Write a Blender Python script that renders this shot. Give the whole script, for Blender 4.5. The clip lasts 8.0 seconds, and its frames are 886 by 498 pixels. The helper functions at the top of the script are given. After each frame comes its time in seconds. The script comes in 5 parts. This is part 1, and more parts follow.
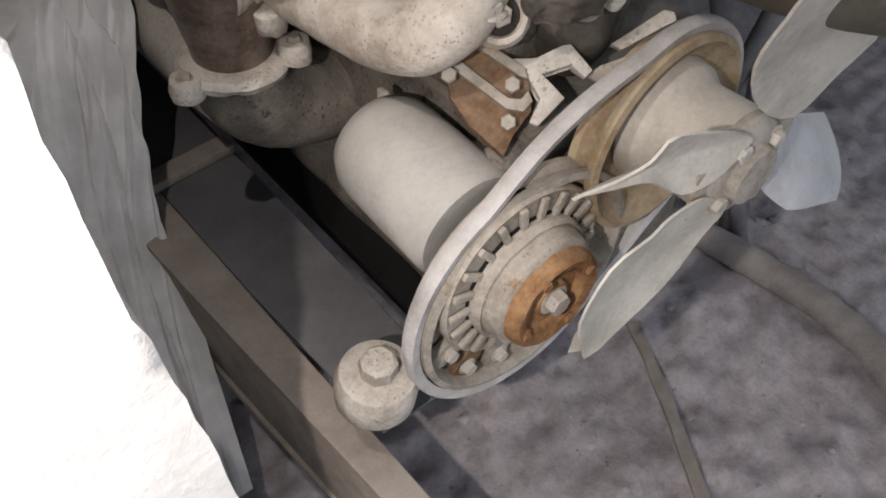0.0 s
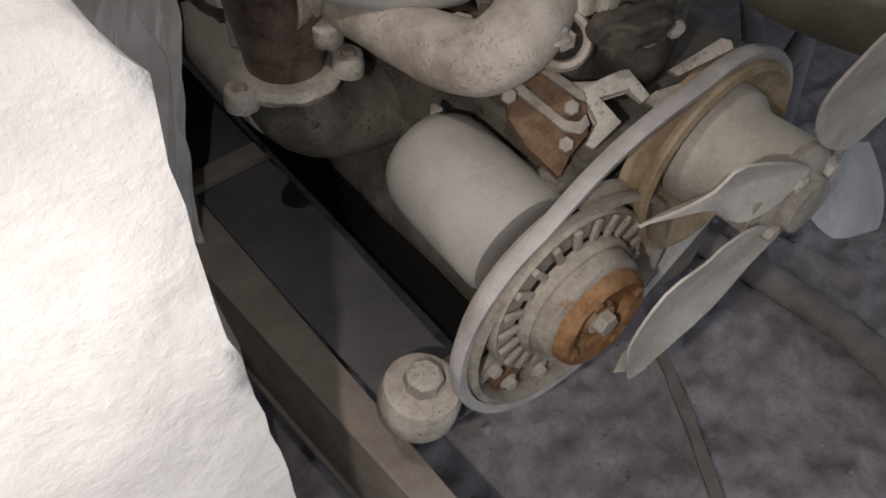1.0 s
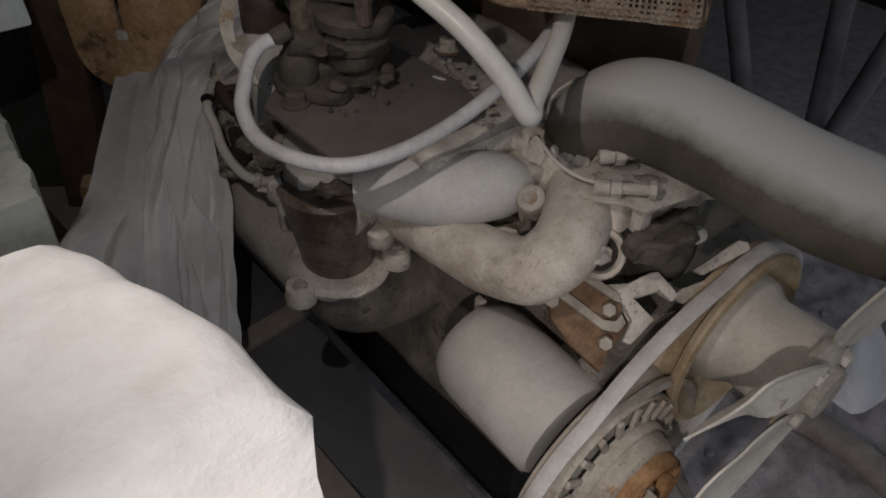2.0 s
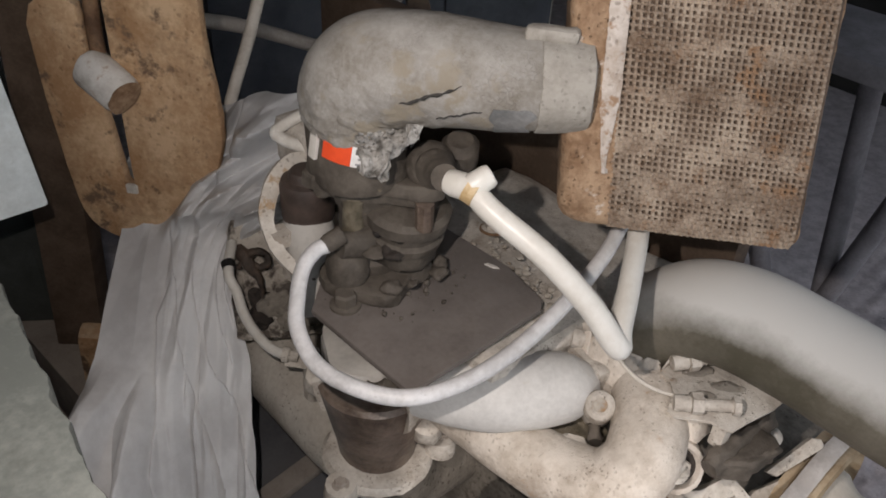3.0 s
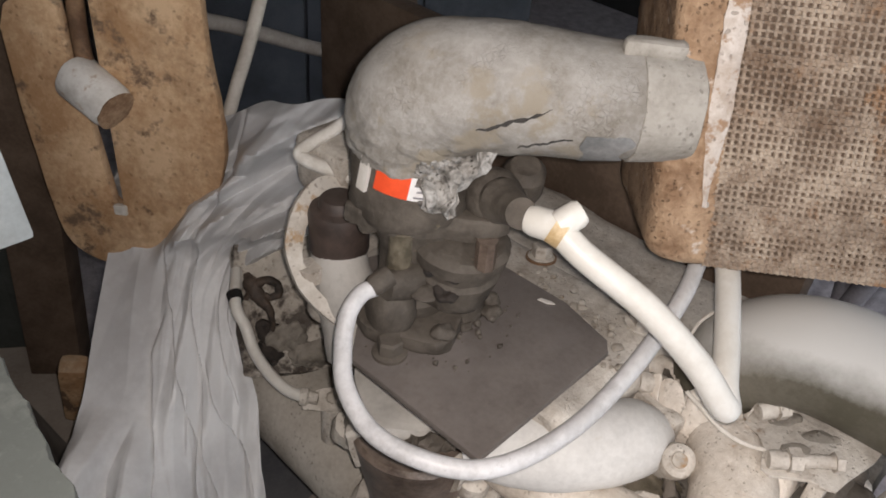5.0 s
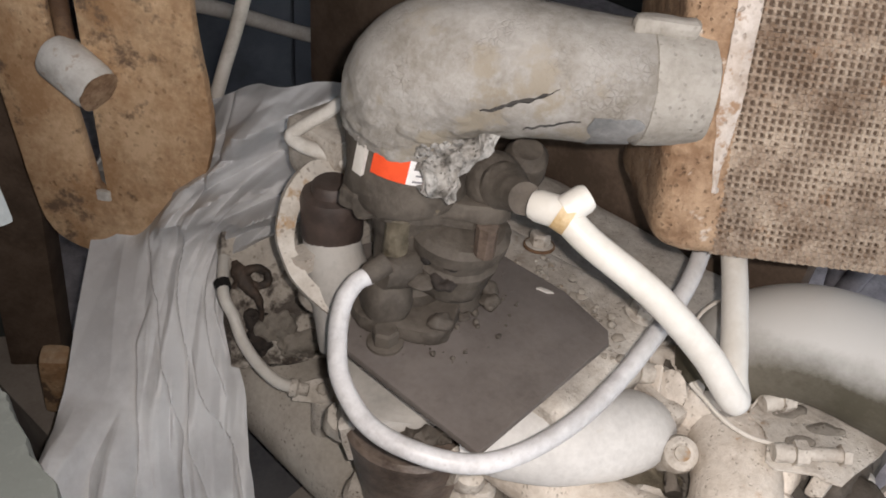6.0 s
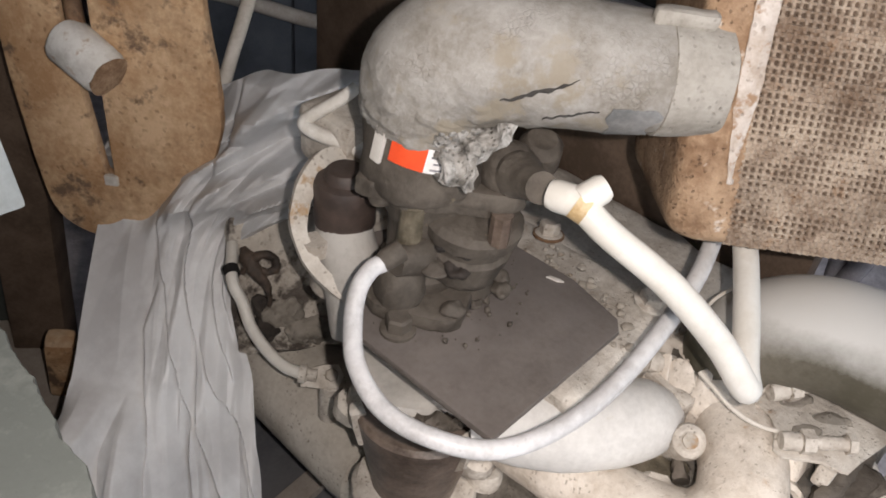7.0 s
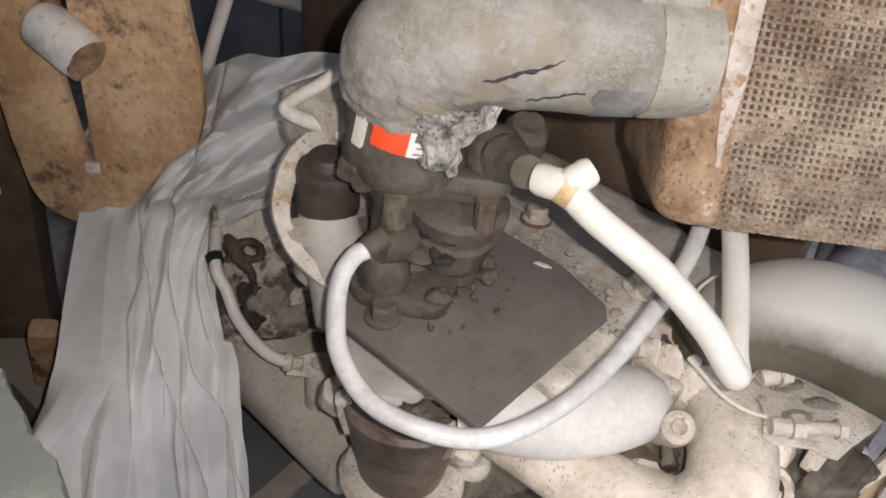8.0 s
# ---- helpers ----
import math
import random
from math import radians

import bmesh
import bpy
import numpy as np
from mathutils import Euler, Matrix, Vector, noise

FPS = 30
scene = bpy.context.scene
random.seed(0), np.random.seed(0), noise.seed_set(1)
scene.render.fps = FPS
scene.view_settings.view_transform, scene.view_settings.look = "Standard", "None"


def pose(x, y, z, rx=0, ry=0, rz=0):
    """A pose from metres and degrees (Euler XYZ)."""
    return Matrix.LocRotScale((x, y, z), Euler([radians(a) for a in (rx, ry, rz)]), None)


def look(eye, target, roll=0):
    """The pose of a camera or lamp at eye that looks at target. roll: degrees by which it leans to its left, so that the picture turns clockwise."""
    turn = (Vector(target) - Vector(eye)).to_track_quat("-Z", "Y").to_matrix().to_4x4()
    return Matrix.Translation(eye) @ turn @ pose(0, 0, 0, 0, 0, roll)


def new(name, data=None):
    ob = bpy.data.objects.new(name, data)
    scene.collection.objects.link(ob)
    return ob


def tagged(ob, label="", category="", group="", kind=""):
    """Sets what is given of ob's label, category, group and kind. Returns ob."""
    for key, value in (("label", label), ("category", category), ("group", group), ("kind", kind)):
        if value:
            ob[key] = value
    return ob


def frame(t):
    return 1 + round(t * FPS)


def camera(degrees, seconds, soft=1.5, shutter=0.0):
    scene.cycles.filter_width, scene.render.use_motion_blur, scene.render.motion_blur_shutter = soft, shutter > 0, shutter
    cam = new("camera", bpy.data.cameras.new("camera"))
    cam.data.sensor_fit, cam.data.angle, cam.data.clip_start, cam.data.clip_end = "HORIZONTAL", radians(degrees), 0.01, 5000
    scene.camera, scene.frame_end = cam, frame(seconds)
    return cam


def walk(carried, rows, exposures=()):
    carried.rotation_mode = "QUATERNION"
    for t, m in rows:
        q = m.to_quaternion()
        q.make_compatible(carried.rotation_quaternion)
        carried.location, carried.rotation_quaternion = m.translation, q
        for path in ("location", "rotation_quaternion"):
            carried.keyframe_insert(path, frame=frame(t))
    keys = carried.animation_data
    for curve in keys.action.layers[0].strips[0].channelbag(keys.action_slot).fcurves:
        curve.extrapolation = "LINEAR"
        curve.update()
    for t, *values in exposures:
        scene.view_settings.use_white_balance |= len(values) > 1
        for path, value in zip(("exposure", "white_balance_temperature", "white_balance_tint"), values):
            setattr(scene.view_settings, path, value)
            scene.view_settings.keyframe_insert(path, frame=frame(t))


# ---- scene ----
cam = camera(58.31, 8.0, soft=1.8)
# seconds, eye, yaw, pitch, roll
PATH = [
    (0.0, 0.2444, 0.2404, 1.0053, -40.39, -46.36, 1.83),
    (0.5, 0.2290, 0.2539, 1.0102, -40.36, -46.13, 2.62),
    (1.0, 0.2122, 0.2710, 1.0174, -40.59, -46.22, 3.81),
    (1.5, 0.1978, 0.2821, 1.0390, -40.71, -46.26, 4.46),
    (1.8, 0.1930, 0.3015, 1.1039, -39.97, -43.68, 3.17),
    (2.0, 0.1849, 0.3206, 1.1285, -40.69, -40.30, 2.43),
    (2.2, 0.1801, 0.3365, 1.1501, -41.69, -38.22, 2.98),
    (3.3, 0.1986, 0.5090, 1.2002, -44.48, -36.55, 3.67),
    (3.5, 0.1995, 0.5305, 1.1983, -44.77, -36.58, 3.69),
    (4.0, 0.1975, 0.5602, 1.1876, -45.81, -36.63, 4.26),
    (4.5, 0.1986, 0.5654, 1.1795, -46.89, -36.78, 4.76),
    (5.0, 0.1983, 0.5696, 1.1732, -47.87, -36.87, 5.38),
    (6.5, 0.2030, 0.5902, 1.1566, -49.84, -37.83, 6.97),
    (7.0, 0.1906, 0.5920, 1.1606, -50.04, -38.25, 7.43),
    (7.5, 0.1921, 0.5918, 1.1586, -50.35, -38.73, 7.46),
    (8.0, 0.1996, 0.5933, 1.1551, -50.92, -39.17, 7.60),
]


def eye_pose(x, y, z, yaw, pitch, roll):
    return pose(x, y, z, 0, 0, yaw) @ pose(0, 0, 0, 90 + pitch) @ pose(0, 0, 0, 0, 0, roll)


walk(cam, [(t, eye_pose(*row)) for t, *row in PATH],
     exposures=[(0.0, -0.8), (0.5, -1.2), (1.0, -1.7), (1.5, -2.02), (2.0, -2.0), (2.2, -1.85), (3.3, -0.40), (5.0, -0.28), (6.5, -0.12), (7.0, -0.08), (8.0, -0.08)])

# ---- world, lamps ----
world = bpy.data.worlds.new("daylight")
scene.world = world
world.use_nodes = True
wn = world.node_tree
sky = wn.nodes.new("ShaderNodeTexSky")
sky.sky_type, sky.sun_disc, sky.sun_elevation, sky.sun_rotation = "NISHITA", False, radians(35), radians(10)
haze = wn.nodes.new("ShaderNodeHueSaturation")
haze.inputs["Saturation"].default_value = 0.3
wn.links.new(sky.outputs[0], haze.inputs["Color"])
wn.links.new(haze.outputs[0], wn.nodes["Background"].inputs[0])
wn.nodes["Background"].inputs[1].default_value = 0.30


def torch_stand_in(place, aim, watts, size, cone):
    """A small fixed white lamp in place of the one carried beside the lens."""
    lamp = bpy.data.lights.new("torch_stand_in", "SPOT")
    lamp.energy, lamp.shadow_soft_size, lamp.spot_size, lamp.spot_blend = watts, size, radians(cone), 0.9
    lamp.color = (1.0, 0.892, 0.825)
    ob = new("torch_stand_in", lamp)
    ob.matrix_world = look(place, aim)
    return tagged(ob, "small white fixed lamp in place of the carried light", "lamp")


torch_stand_in((0.209, 0.571, 1.172), (0.60, 0.86, 0.70), 10.6, 0.004, 150)
# added second lamp, brightens the pier and the engine front
torch_stand_in((0.12, 0.29, 1.0), (0.44, 0.46, 0.24), 24.0, 0.006, 106)


# ---- materials ----
def mat(name, dark, light, rough=0.8, metal=0.0, scale=18.0, bump=0.25, dust=0.0, dust_colour=(0.42, 0.385, 0.34),
        spots=None, spot_scale=40.0, spot_cut=0.62, fine=220.0, stain=0.45, speck=0.35, cover=0.0,
        dots=0.0, dot_share=0.8, cracks=0.0, fringe=0.0, relief=0.002):
    """Two tones of grain at two scales, spots of rust or dirt, dust on what looks up, and fine relief."""
    m = bpy.data.materials.new(name)
    m.use_nodes = True
    nt = m.node_tree
    n, l = nt.nodes, nt.links
    b = n["Principled BSDF"]
    tc = n.new("ShaderNodeTexCoord")
    geo = n.new("ShaderNodeNewGeometry")

    def noisy(s, detail=6.0, r=0.6, off=0.0):
        t = n.new("ShaderNodeTexNoise")
        t.inputs["Scale"].default_value, t.inputs["Detail"].default_value, t.inputs["Roughness"].default_value = s, detail, r
        add = n.new("ShaderNodeVectorMath")
        add.inputs[1].default_value = (off, off * 1.7, -off)
        l.new(geo.outputs["Position"], add.inputs[0])
        l.new(add.outputs[0], t.inputs["Vector"])
        return t.outputs["Fac"]

    def ramp(fac, a, c):
        r = n.new("ShaderNodeMapRange")
        r.inputs["From Min"].default_value, r.inputs["From Max"].default_value = a, c
        l.new(fac, r.inputs["Value"])
        return r.outputs["Result"]

    def mix(fac, a, c):
        x = n.new("ShaderNodeMix")
        x.data_type = "RGBA"
        l.new(fac, x.inputs["Factor"])
        for sock, v in ((x.inputs[6], a), (x.inputs[7], c)):
            if isinstance(v, tuple):
                sock.default_value = (*v, 1)
            else:
                l.new(v, sock)
        return x.outputs[2]

    big, small = noisy(scale), noisy(fine, 4.0, 0.65, 3.1)
    blend = n.new("ShaderNodeMath")
    blend.operation = "MULTIPLY_ADD"
    l.new(small, blend.inputs[0])
    blend.inputs[1].default_value = 0.35
    half = n.new("ShaderNodeMath")
    half.operation = "MULTIPLY"
    l.new(big, half.inputs[0])
    half.inputs[1].default_value = 0.75
    l.new(half.outputs[0], blend.inputs[2])
    colour = mix(ramp(blend.outputs[0], 0.44, 0.65), dark, light)
    height = blend.outputs[0]

    def share(fac, amount):
        x = n.new("ShaderNodeMath")
        x.operation = "MULTIPLY"
        x.inputs[1].default_value = amount
        l.new(fac, x.inputs[0])
        return x.outputs[0]

    grime = tuple(c * f for c, f in zip(dark, (0.50, 0.46, 0.42)))
    if stain:
        colour = mix(share(ramp(noisy(scale * 0.6, 9.0, 0.72, 11.3), 0.50, 0.66), stain), colour, grime)
    if speck:
        patch = n.new("ShaderNodeMath")
        patch.operation = "MULTIPLY"
        l.new(ramp(noisy(fine * 1.3, 6.0, 0.75, 5.9), 0.57, 0.70), patch.inputs[0])
        l.new(ramp(noisy(scale * 1.4, 4.0, 0.6, 21.0), 0.46, 0.64), patch.inputs[1])
        colour = mix(share(patch.outputs[0], speck), colour, grime)
    if spots:
        colour = mix(ramp(noisy(spot_scale, 5.0, 0.7, 7.7), spot_cut, spot_cut + 0.08), colour, spots)
    def marks(feature, size, lo, hi, mask, amount, push):
        """Small pits or a net of cracks, darker and sunk."""
        v = n.new("ShaderNodeTexVoronoi")
        v.feature = feature
        v.inputs["Scale"].default_value = size
        warp = n.new("ShaderNodeTexNoise")
        warp.inputs["Scale"].default_value = size * 0.5
        l.new(geo.outputs["Position"], warp.inputs["Vector"])
        bend = n.new("ShaderNodeVectorMath")
        bend.operation = "MULTIPLY_ADD"
        bend.inputs[1].default_value = (1.1 / size,) * 3
        l.new(warp.outputs["Color"], bend.inputs[0])
        l.new(geo.outputs["Position"], bend.inputs[2])
        l.new(bend.outputs[0], v.inputs["Vector"])
        both = n.new("ShaderNodeMath")
        both.operation = "MULTIPLY"
        l.new(ramp(v.outputs["Distance"], lo, hi), both.inputs[0])
        l.new(mask, both.inputs[1])
        deep = n.new("ShaderNodeMath")
        deep.operation = "MULTIPLY_ADD"
        deep.inputs[1].default_value = -push
        l.new(both.outputs[0], deep.inputs[0])
        l.new(height, deep.inputs[2])
        return mix(share(both.outputs[0], amount), colour, grime), deep.outputs[0]

    if dots:
        colour, height = marks("F1", dots, 0.30, 0.17, ramp(noisy(scale * 2.1, 5.0, 0.7, 31.0), 0.44, 0.58), dot_share, 0.35)
    if cracks:
        colour, height = marks("DISTANCE_TO_EDGE", cracks, 0.12, 0.02, ramp(noisy(scale * 1.3, 5.0, 0.7, 41.0), 0.50, 0.66), 0.22, 0.18)
    roughness = ramp(small, 0.2, 0.8)
    rr = n.new("ShaderNodeMapRange")
    rr.inputs["To Min"].default_value, rr.inputs["To Max"].default_value = max(rough - 0.12, 0.02), min(rough + 0.1, 1.0)
    l.new(roughness, rr.inputs["Value"])
    l.new(rr.outputs["Result"], b.inputs["Roughness"])
    b.inputs["Metallic"].default_value = metal
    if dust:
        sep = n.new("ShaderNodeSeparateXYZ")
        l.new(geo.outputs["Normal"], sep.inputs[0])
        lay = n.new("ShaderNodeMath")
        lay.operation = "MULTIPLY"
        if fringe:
            # a full coat above, ragged below; the wide fade also paints underside shading
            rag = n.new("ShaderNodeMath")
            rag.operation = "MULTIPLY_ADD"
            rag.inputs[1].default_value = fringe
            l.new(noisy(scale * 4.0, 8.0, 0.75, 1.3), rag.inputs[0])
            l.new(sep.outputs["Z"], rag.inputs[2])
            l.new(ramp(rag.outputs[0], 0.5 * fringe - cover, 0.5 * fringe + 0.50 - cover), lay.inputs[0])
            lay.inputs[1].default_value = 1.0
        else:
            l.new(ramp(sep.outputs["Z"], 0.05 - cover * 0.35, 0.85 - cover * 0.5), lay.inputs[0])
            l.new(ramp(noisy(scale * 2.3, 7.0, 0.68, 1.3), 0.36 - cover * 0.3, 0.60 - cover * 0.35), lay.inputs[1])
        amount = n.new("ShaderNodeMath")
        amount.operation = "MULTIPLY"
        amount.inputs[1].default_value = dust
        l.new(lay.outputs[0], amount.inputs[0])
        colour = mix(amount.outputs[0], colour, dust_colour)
    l.new(colour, b.inputs["Base Color"])
    bp = n.new("ShaderNodeBump")
    bp.inputs["Strength"].default_value, bp.inputs["Distance"].default_value = bump, relief
    l.new(height, bp.inputs["Height"])
    l.new(bp.outputs[0], b.inputs["Normal"])
    return m


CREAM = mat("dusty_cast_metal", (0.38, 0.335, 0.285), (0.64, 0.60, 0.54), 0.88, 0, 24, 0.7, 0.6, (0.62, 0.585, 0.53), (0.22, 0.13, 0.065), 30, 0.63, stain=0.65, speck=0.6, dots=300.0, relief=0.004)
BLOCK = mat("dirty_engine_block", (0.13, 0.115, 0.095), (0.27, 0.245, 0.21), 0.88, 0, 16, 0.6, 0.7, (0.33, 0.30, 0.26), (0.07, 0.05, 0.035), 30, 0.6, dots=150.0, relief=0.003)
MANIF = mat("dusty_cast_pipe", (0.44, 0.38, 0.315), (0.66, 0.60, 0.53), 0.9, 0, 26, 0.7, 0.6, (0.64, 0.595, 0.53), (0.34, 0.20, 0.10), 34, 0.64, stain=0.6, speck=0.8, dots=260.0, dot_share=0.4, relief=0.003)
CANW = mat("dusty_grey_canister", (0.38, 0.365, 0.34), (0.50, 0.48, 0.45), 0.8, 0, 14, 0.25, 0.5, (0.50, 0.475, 0.435), stain=0.3, speck=0.2)
BELT = mat("dusty_belt_rubber", (0.42, 0.40, 0.39), (0.60, 0.58, 0.57), 0.8, 0, 30, 0.2, 0.3, (0.62, 0.59, 0.55))
RUST = mat("orange_rust", (0.20, 0.085, 0.03), (0.42, 0.24, 0.11), 0.85, 0, 45, 0.5, 0.3, (0.42, 0.33, 0.22))
RUSTY = mat("brown_rust", (0.10, 0.050, 0.024), (0.24, 0.14, 0.075), 0.85, 0, 40, 0.6, 0.3, (0.34, 0.27, 0.20))
PULLEY = mat("dusty_pulley_steel", (0.29, 0.255, 0.21), (0.47, 0.43, 0.375), 0.82, 0, 34, 0.6, 0.4, (0.48, 0.44, 0.385), (0.30, 0.18, 0.085), 36, 0.60, dots=200.0, dot_share=0.5)
BLADE = mat("pale_painted_blade", (0.48, 0.445, 0.39), (0.66, 0.625, 0.56), 0.75, 0, 18, 0.2, 0.4, (0.64, 0.60, 0.535), (0.30, 0.20, 0.11), 26, 0.67)
BLADE_BLUE = mat("bluish_white_blade", (0.50, 0.50, 0.53), (0.62, 0.62, 0.66), 0.7, 0, 18, 0.15, 0.3, (0.60, 0.60, 0.60))
SOOT = mat("oily_soot", (0.060, 0.050, 0.040), (0.118, 0.101, 0.083), 0.78, 0, 38, 0.8, 0.5, (0.150, 0.130, 0.110), (0.21, 0.175, 0.12), 52, 0.645, speck=0.3, relief=0.003)
GREASE = mat("olive_grease", (0.10, 0.086, 0.058), (0.21, 0.18, 0.13), 0.7, 0, 70, 1.0, 0.4, (0.22, 0.19, 0.15), relief=0.004)
PLATE = mat("dark_dusty_plate", (0.128, 0.110, 0.098), (0.185, 0.163, 0.148), 0.85, 0, 16, 0.45, 0.5, (0.185, 0.165, 0.155), (0.36, 0.34, 0.31), 85, 0.71, stain=0.4, speck=0.5)
# near-black for the shaded sump gap and pulley slots, also the sheath end
BLACK = mat("shade_and_sheath_black", (0.004, 0.004, 0.004), (0.009, 0.008, 0.008), 0.9, 0, 20, 0.2)
CAPB = mat("brown_black_plastic", (0.045, 0.032, 0.027), (0.085, 0.06, 0.05), 0.6, 0, 50, 0.15, 0.3, (0.13, 0.11, 0.10))
RUBBER = mat("aged_grey_rubber", (0.19, 0.172, 0.145), (0.33, 0.318, 0.298), 0.78, 0, 20, 0.9, 0.5, (0.37, 0.355, 0.33), (0.245, 0.215, 0.168), 22, 0.54, 260, 0.55, 0.7, cracks=300.0)
CRUST = mat("crumbled_rubber", (0.10, 0.095, 0.085), (0.44, 0.43, 0.41), 0.92, 0, 80, 1.0, 0.3, dots=300.0, relief=0.004)
CRACK = mat("open_crack_black", (0.02, 0.02, 0.02), (0.05, 0.045, 0.04), 0.9)
HOSE = mat("white_pvc_hose", (0.52, 0.52, 0.53), (0.70, 0.70, 0.71), 0.45, 0, 30, 0.2, 0.15, (0.66, 0.63, 0.58), (0.34, 0.32, 0.31), 44, 0.66, stain=0.4, speck=0.5)
HOSE_C = mat("creamy_pvc_hose", (0.68, 0.655, 0.60), (0.76, 0.745, 0.70), 0.4, 0, 30, 0.1, 0.1, (0.70, 0.66, 0.58), (0.50, 0.42, 0.30), 34, 0.70, stain=0.2, speck=0.2)
CLAMP = mat("yellowed_hose_clamp", (0.45, 0.30, 0.13), (0.68, 0.54, 0.34), 0.6, 0, 60, 0.2)
TAPE_R = mat("orange_red_tape", (0.75, 0.075, 0.022), (0.88, 0.10, 0.03), 0.5, 0, 30, 0.05)
TAPE_W = mat("white_tape", (0.85, 0.85, 0.85), (0.9, 0.9, 0.9), 0.5, 0, 30, 0.05)
TAPE_INK = mat("grey_print", (0.25, 0.25, 0.27), (0.32, 0.32, 0.34), 0.6)
WOODISH = mat("rusty_slotted_plate", (0.41, 0.24, 0.122), (0.65, 0.455, 0.28), 0.86, 0, 15, 0.8, 0.4, (0.58, 0.49, 0.38), (0.17, 0.11, 0.07), 20, 0.575, 160, 0.7, 0.6, dots=120.0, dot_share=0.5)
SLEEVE = mat("whitewashed_sleeve", (0.58, 0.55, 0.50), (0.74, 0.72, 0.68), 0.8, 0, 30, 0.4, 0.3, (0.70, 0.68, 0.64), (0.40, 0.27, 0.17), 26, 0.62)
TARP = mat("dusty_plastic_sheet", (0.605, 0.605, 0.61), (0.81, 0.82, 0.83), 0.45, 0, 7, 0.2, 0.0, fine=28.0, stain=0.25, speck=0.0)
PLASTER = mat("white_lime_plaster", (0.82, 0.81, 0.795), (0.88, 0.875, 0.86), 0.95, 0, 40, 0.6, 0.0, fine=110.0, stain=0.05, speck=0.05, relief=0.005)
CONCR = mat("grey_green_concrete", (0.12, 0.131, 0.121), (0.205, 0.217, 0.20), 0.9, 0, 14, 0.5, stain=0.4, speck=0.4)
PANELW = mat("pale_blue_board", (0.50, 0.55, 0.56), (0.62, 0.67, 0.68), 0.7, 0, 14, 0.1)
EARTH = mat("stony_earth", (0.40, 0.36, 0.37), (0.58, 0.53, 0.54), 0.95, 0, 26, 1.0, 0, (0, 0, 0), (0.17, 0.15, 0.155), 46, 0.64, 150, stain=0.35, relief=0.004)
BLUEBAND = mat("blue_black_rubber", (0.13, 0.138, 0.142), (0.28, 0.28, 0.278), 0.7, 0, 26, 0.5, 0.4, (0.34, 0.33, 0.31))
CLOTH = mat("dusty_beige_cloth", (0.25, 0.232, 0.20), (0.37, 0.35, 0.315), 0.9, 0, 30, 0.7, 0.3, (0.46, 0.44, 0.405), (0.32, 0.235, 0.16), 40, 0.64, dots=260.0, dot_share=0.4)
GRIMY = mat("grime_blotched_casting", (0.38, 0.34, 0.29), (0.55, 0.51, 0.45), 0.85, 0, 20, 0.7, 0.2, (0.48, 0.44, 0.39), (0.05, 0.038, 0.03), 16, 0.47, dots=160.0, relief=0.004)
# black grime, which also paints shade in the pulley gap and bolt recess
OIL_SHADE = mat("oil_grime_and_gap_shade", (0.010, 0.008, 0.007), (0.045, 0.036, 0.030), 0.85, 0, 60, 1.0, 0.1, (0.12, 0.10, 0.09), relief=0.004)
START = mat("cream_starter_paint", (0.42, 0.38, 0.325), (0.58, 0.545, 0.485), 0.8, 0, 16, 0.4, 0.3, (0.66, 0.62, 0.56), (0.34, 0.24, 0.15), 40, 0.66, dots=200.0)
TIMBER = mat("dusty_pinkish_timber", (0.30, 0.26, 0.24), (0.45, 0.40, 0.37), 0.9, 0, 18, 0.5, 0.4, (0.46, 0.41, 0.385))
RAIL = mat("dusty_rail_steel", (0.29, 0.25, 0.215), (0.41, 0.365, 0.32), 0.85, 0, 16, 0.3, 0.5, (0.34, 0.30, 0.265))
TRAY = mat("blue_grey_sheet_metal", (0.105, 0.108, 0.118), (0.16, 0.162, 0.172), 0.8, 0, 8, 0.1, 0.3, (0.17, 0.165, 0.165))
WHITEP = mat("white_dusty_pipe", (0.47, 0.46, 0.445), (0.62, 0.61, 0.59), 0.75, 0, 12, 0.2, 0.3, (0.70, 0.68, 0.64), (0.42, 0.37, 0.28), 14, 0.66, stain=0.25, speck=0.25)
# dust on top; the dark underside also holds shading put into the colour
BIGH = mat("dust_topped_shaded_hose", (0.075, 0.067, 0.045), (0.14, 0.125, 0.098), 0.75, 0, 12, 0.2, 1.0, (0.53, 0.52, 0.495), cover=-0.14, stain=0.2, speck=0.1, fringe=0.40)
MESHW = mat("rusty_dusty_wire", (0.18, 0.122, 0.082), (0.42, 0.345, 0.27), 0.92, 0, 30, 0.9, 0.3, (0.42, 0.37, 0.305), (0.27, 0.165, 0.095), 26, 0.57, 300, 0.5, 0.5)
FRAMER = mat("rusty_frame", (0.20, 0.115, 0.062), (0.40, 0.275, 0.175), 0.9, 0, 40, 1.0, 0.4, (0.40, 0.31, 0.225), (0.52, 0.44, 0.37), 75, 0.62, stain=0.6, speck=0.7, dots=300.0, dot_share=0.2, relief=0.004)
FRAMEP = mat("flaking_pale_paint", (0.40, 0.335, 0.28), (0.60, 0.55, 0.505), 0.85, 0, 40, 0.9, 0.2, (0.52, 0.47, 0.42), (0.30, 0.19, 0.115), 60, 0.53, dots=200.0, dot_share=0.5)
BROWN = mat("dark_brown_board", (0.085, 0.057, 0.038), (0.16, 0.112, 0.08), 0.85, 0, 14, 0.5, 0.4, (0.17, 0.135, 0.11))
DARKG = mat("dark_green_grey", (0.05, 0.056, 0.052), (0.08, 0.088, 0.082), 0.85, 0, 10, 0.2)
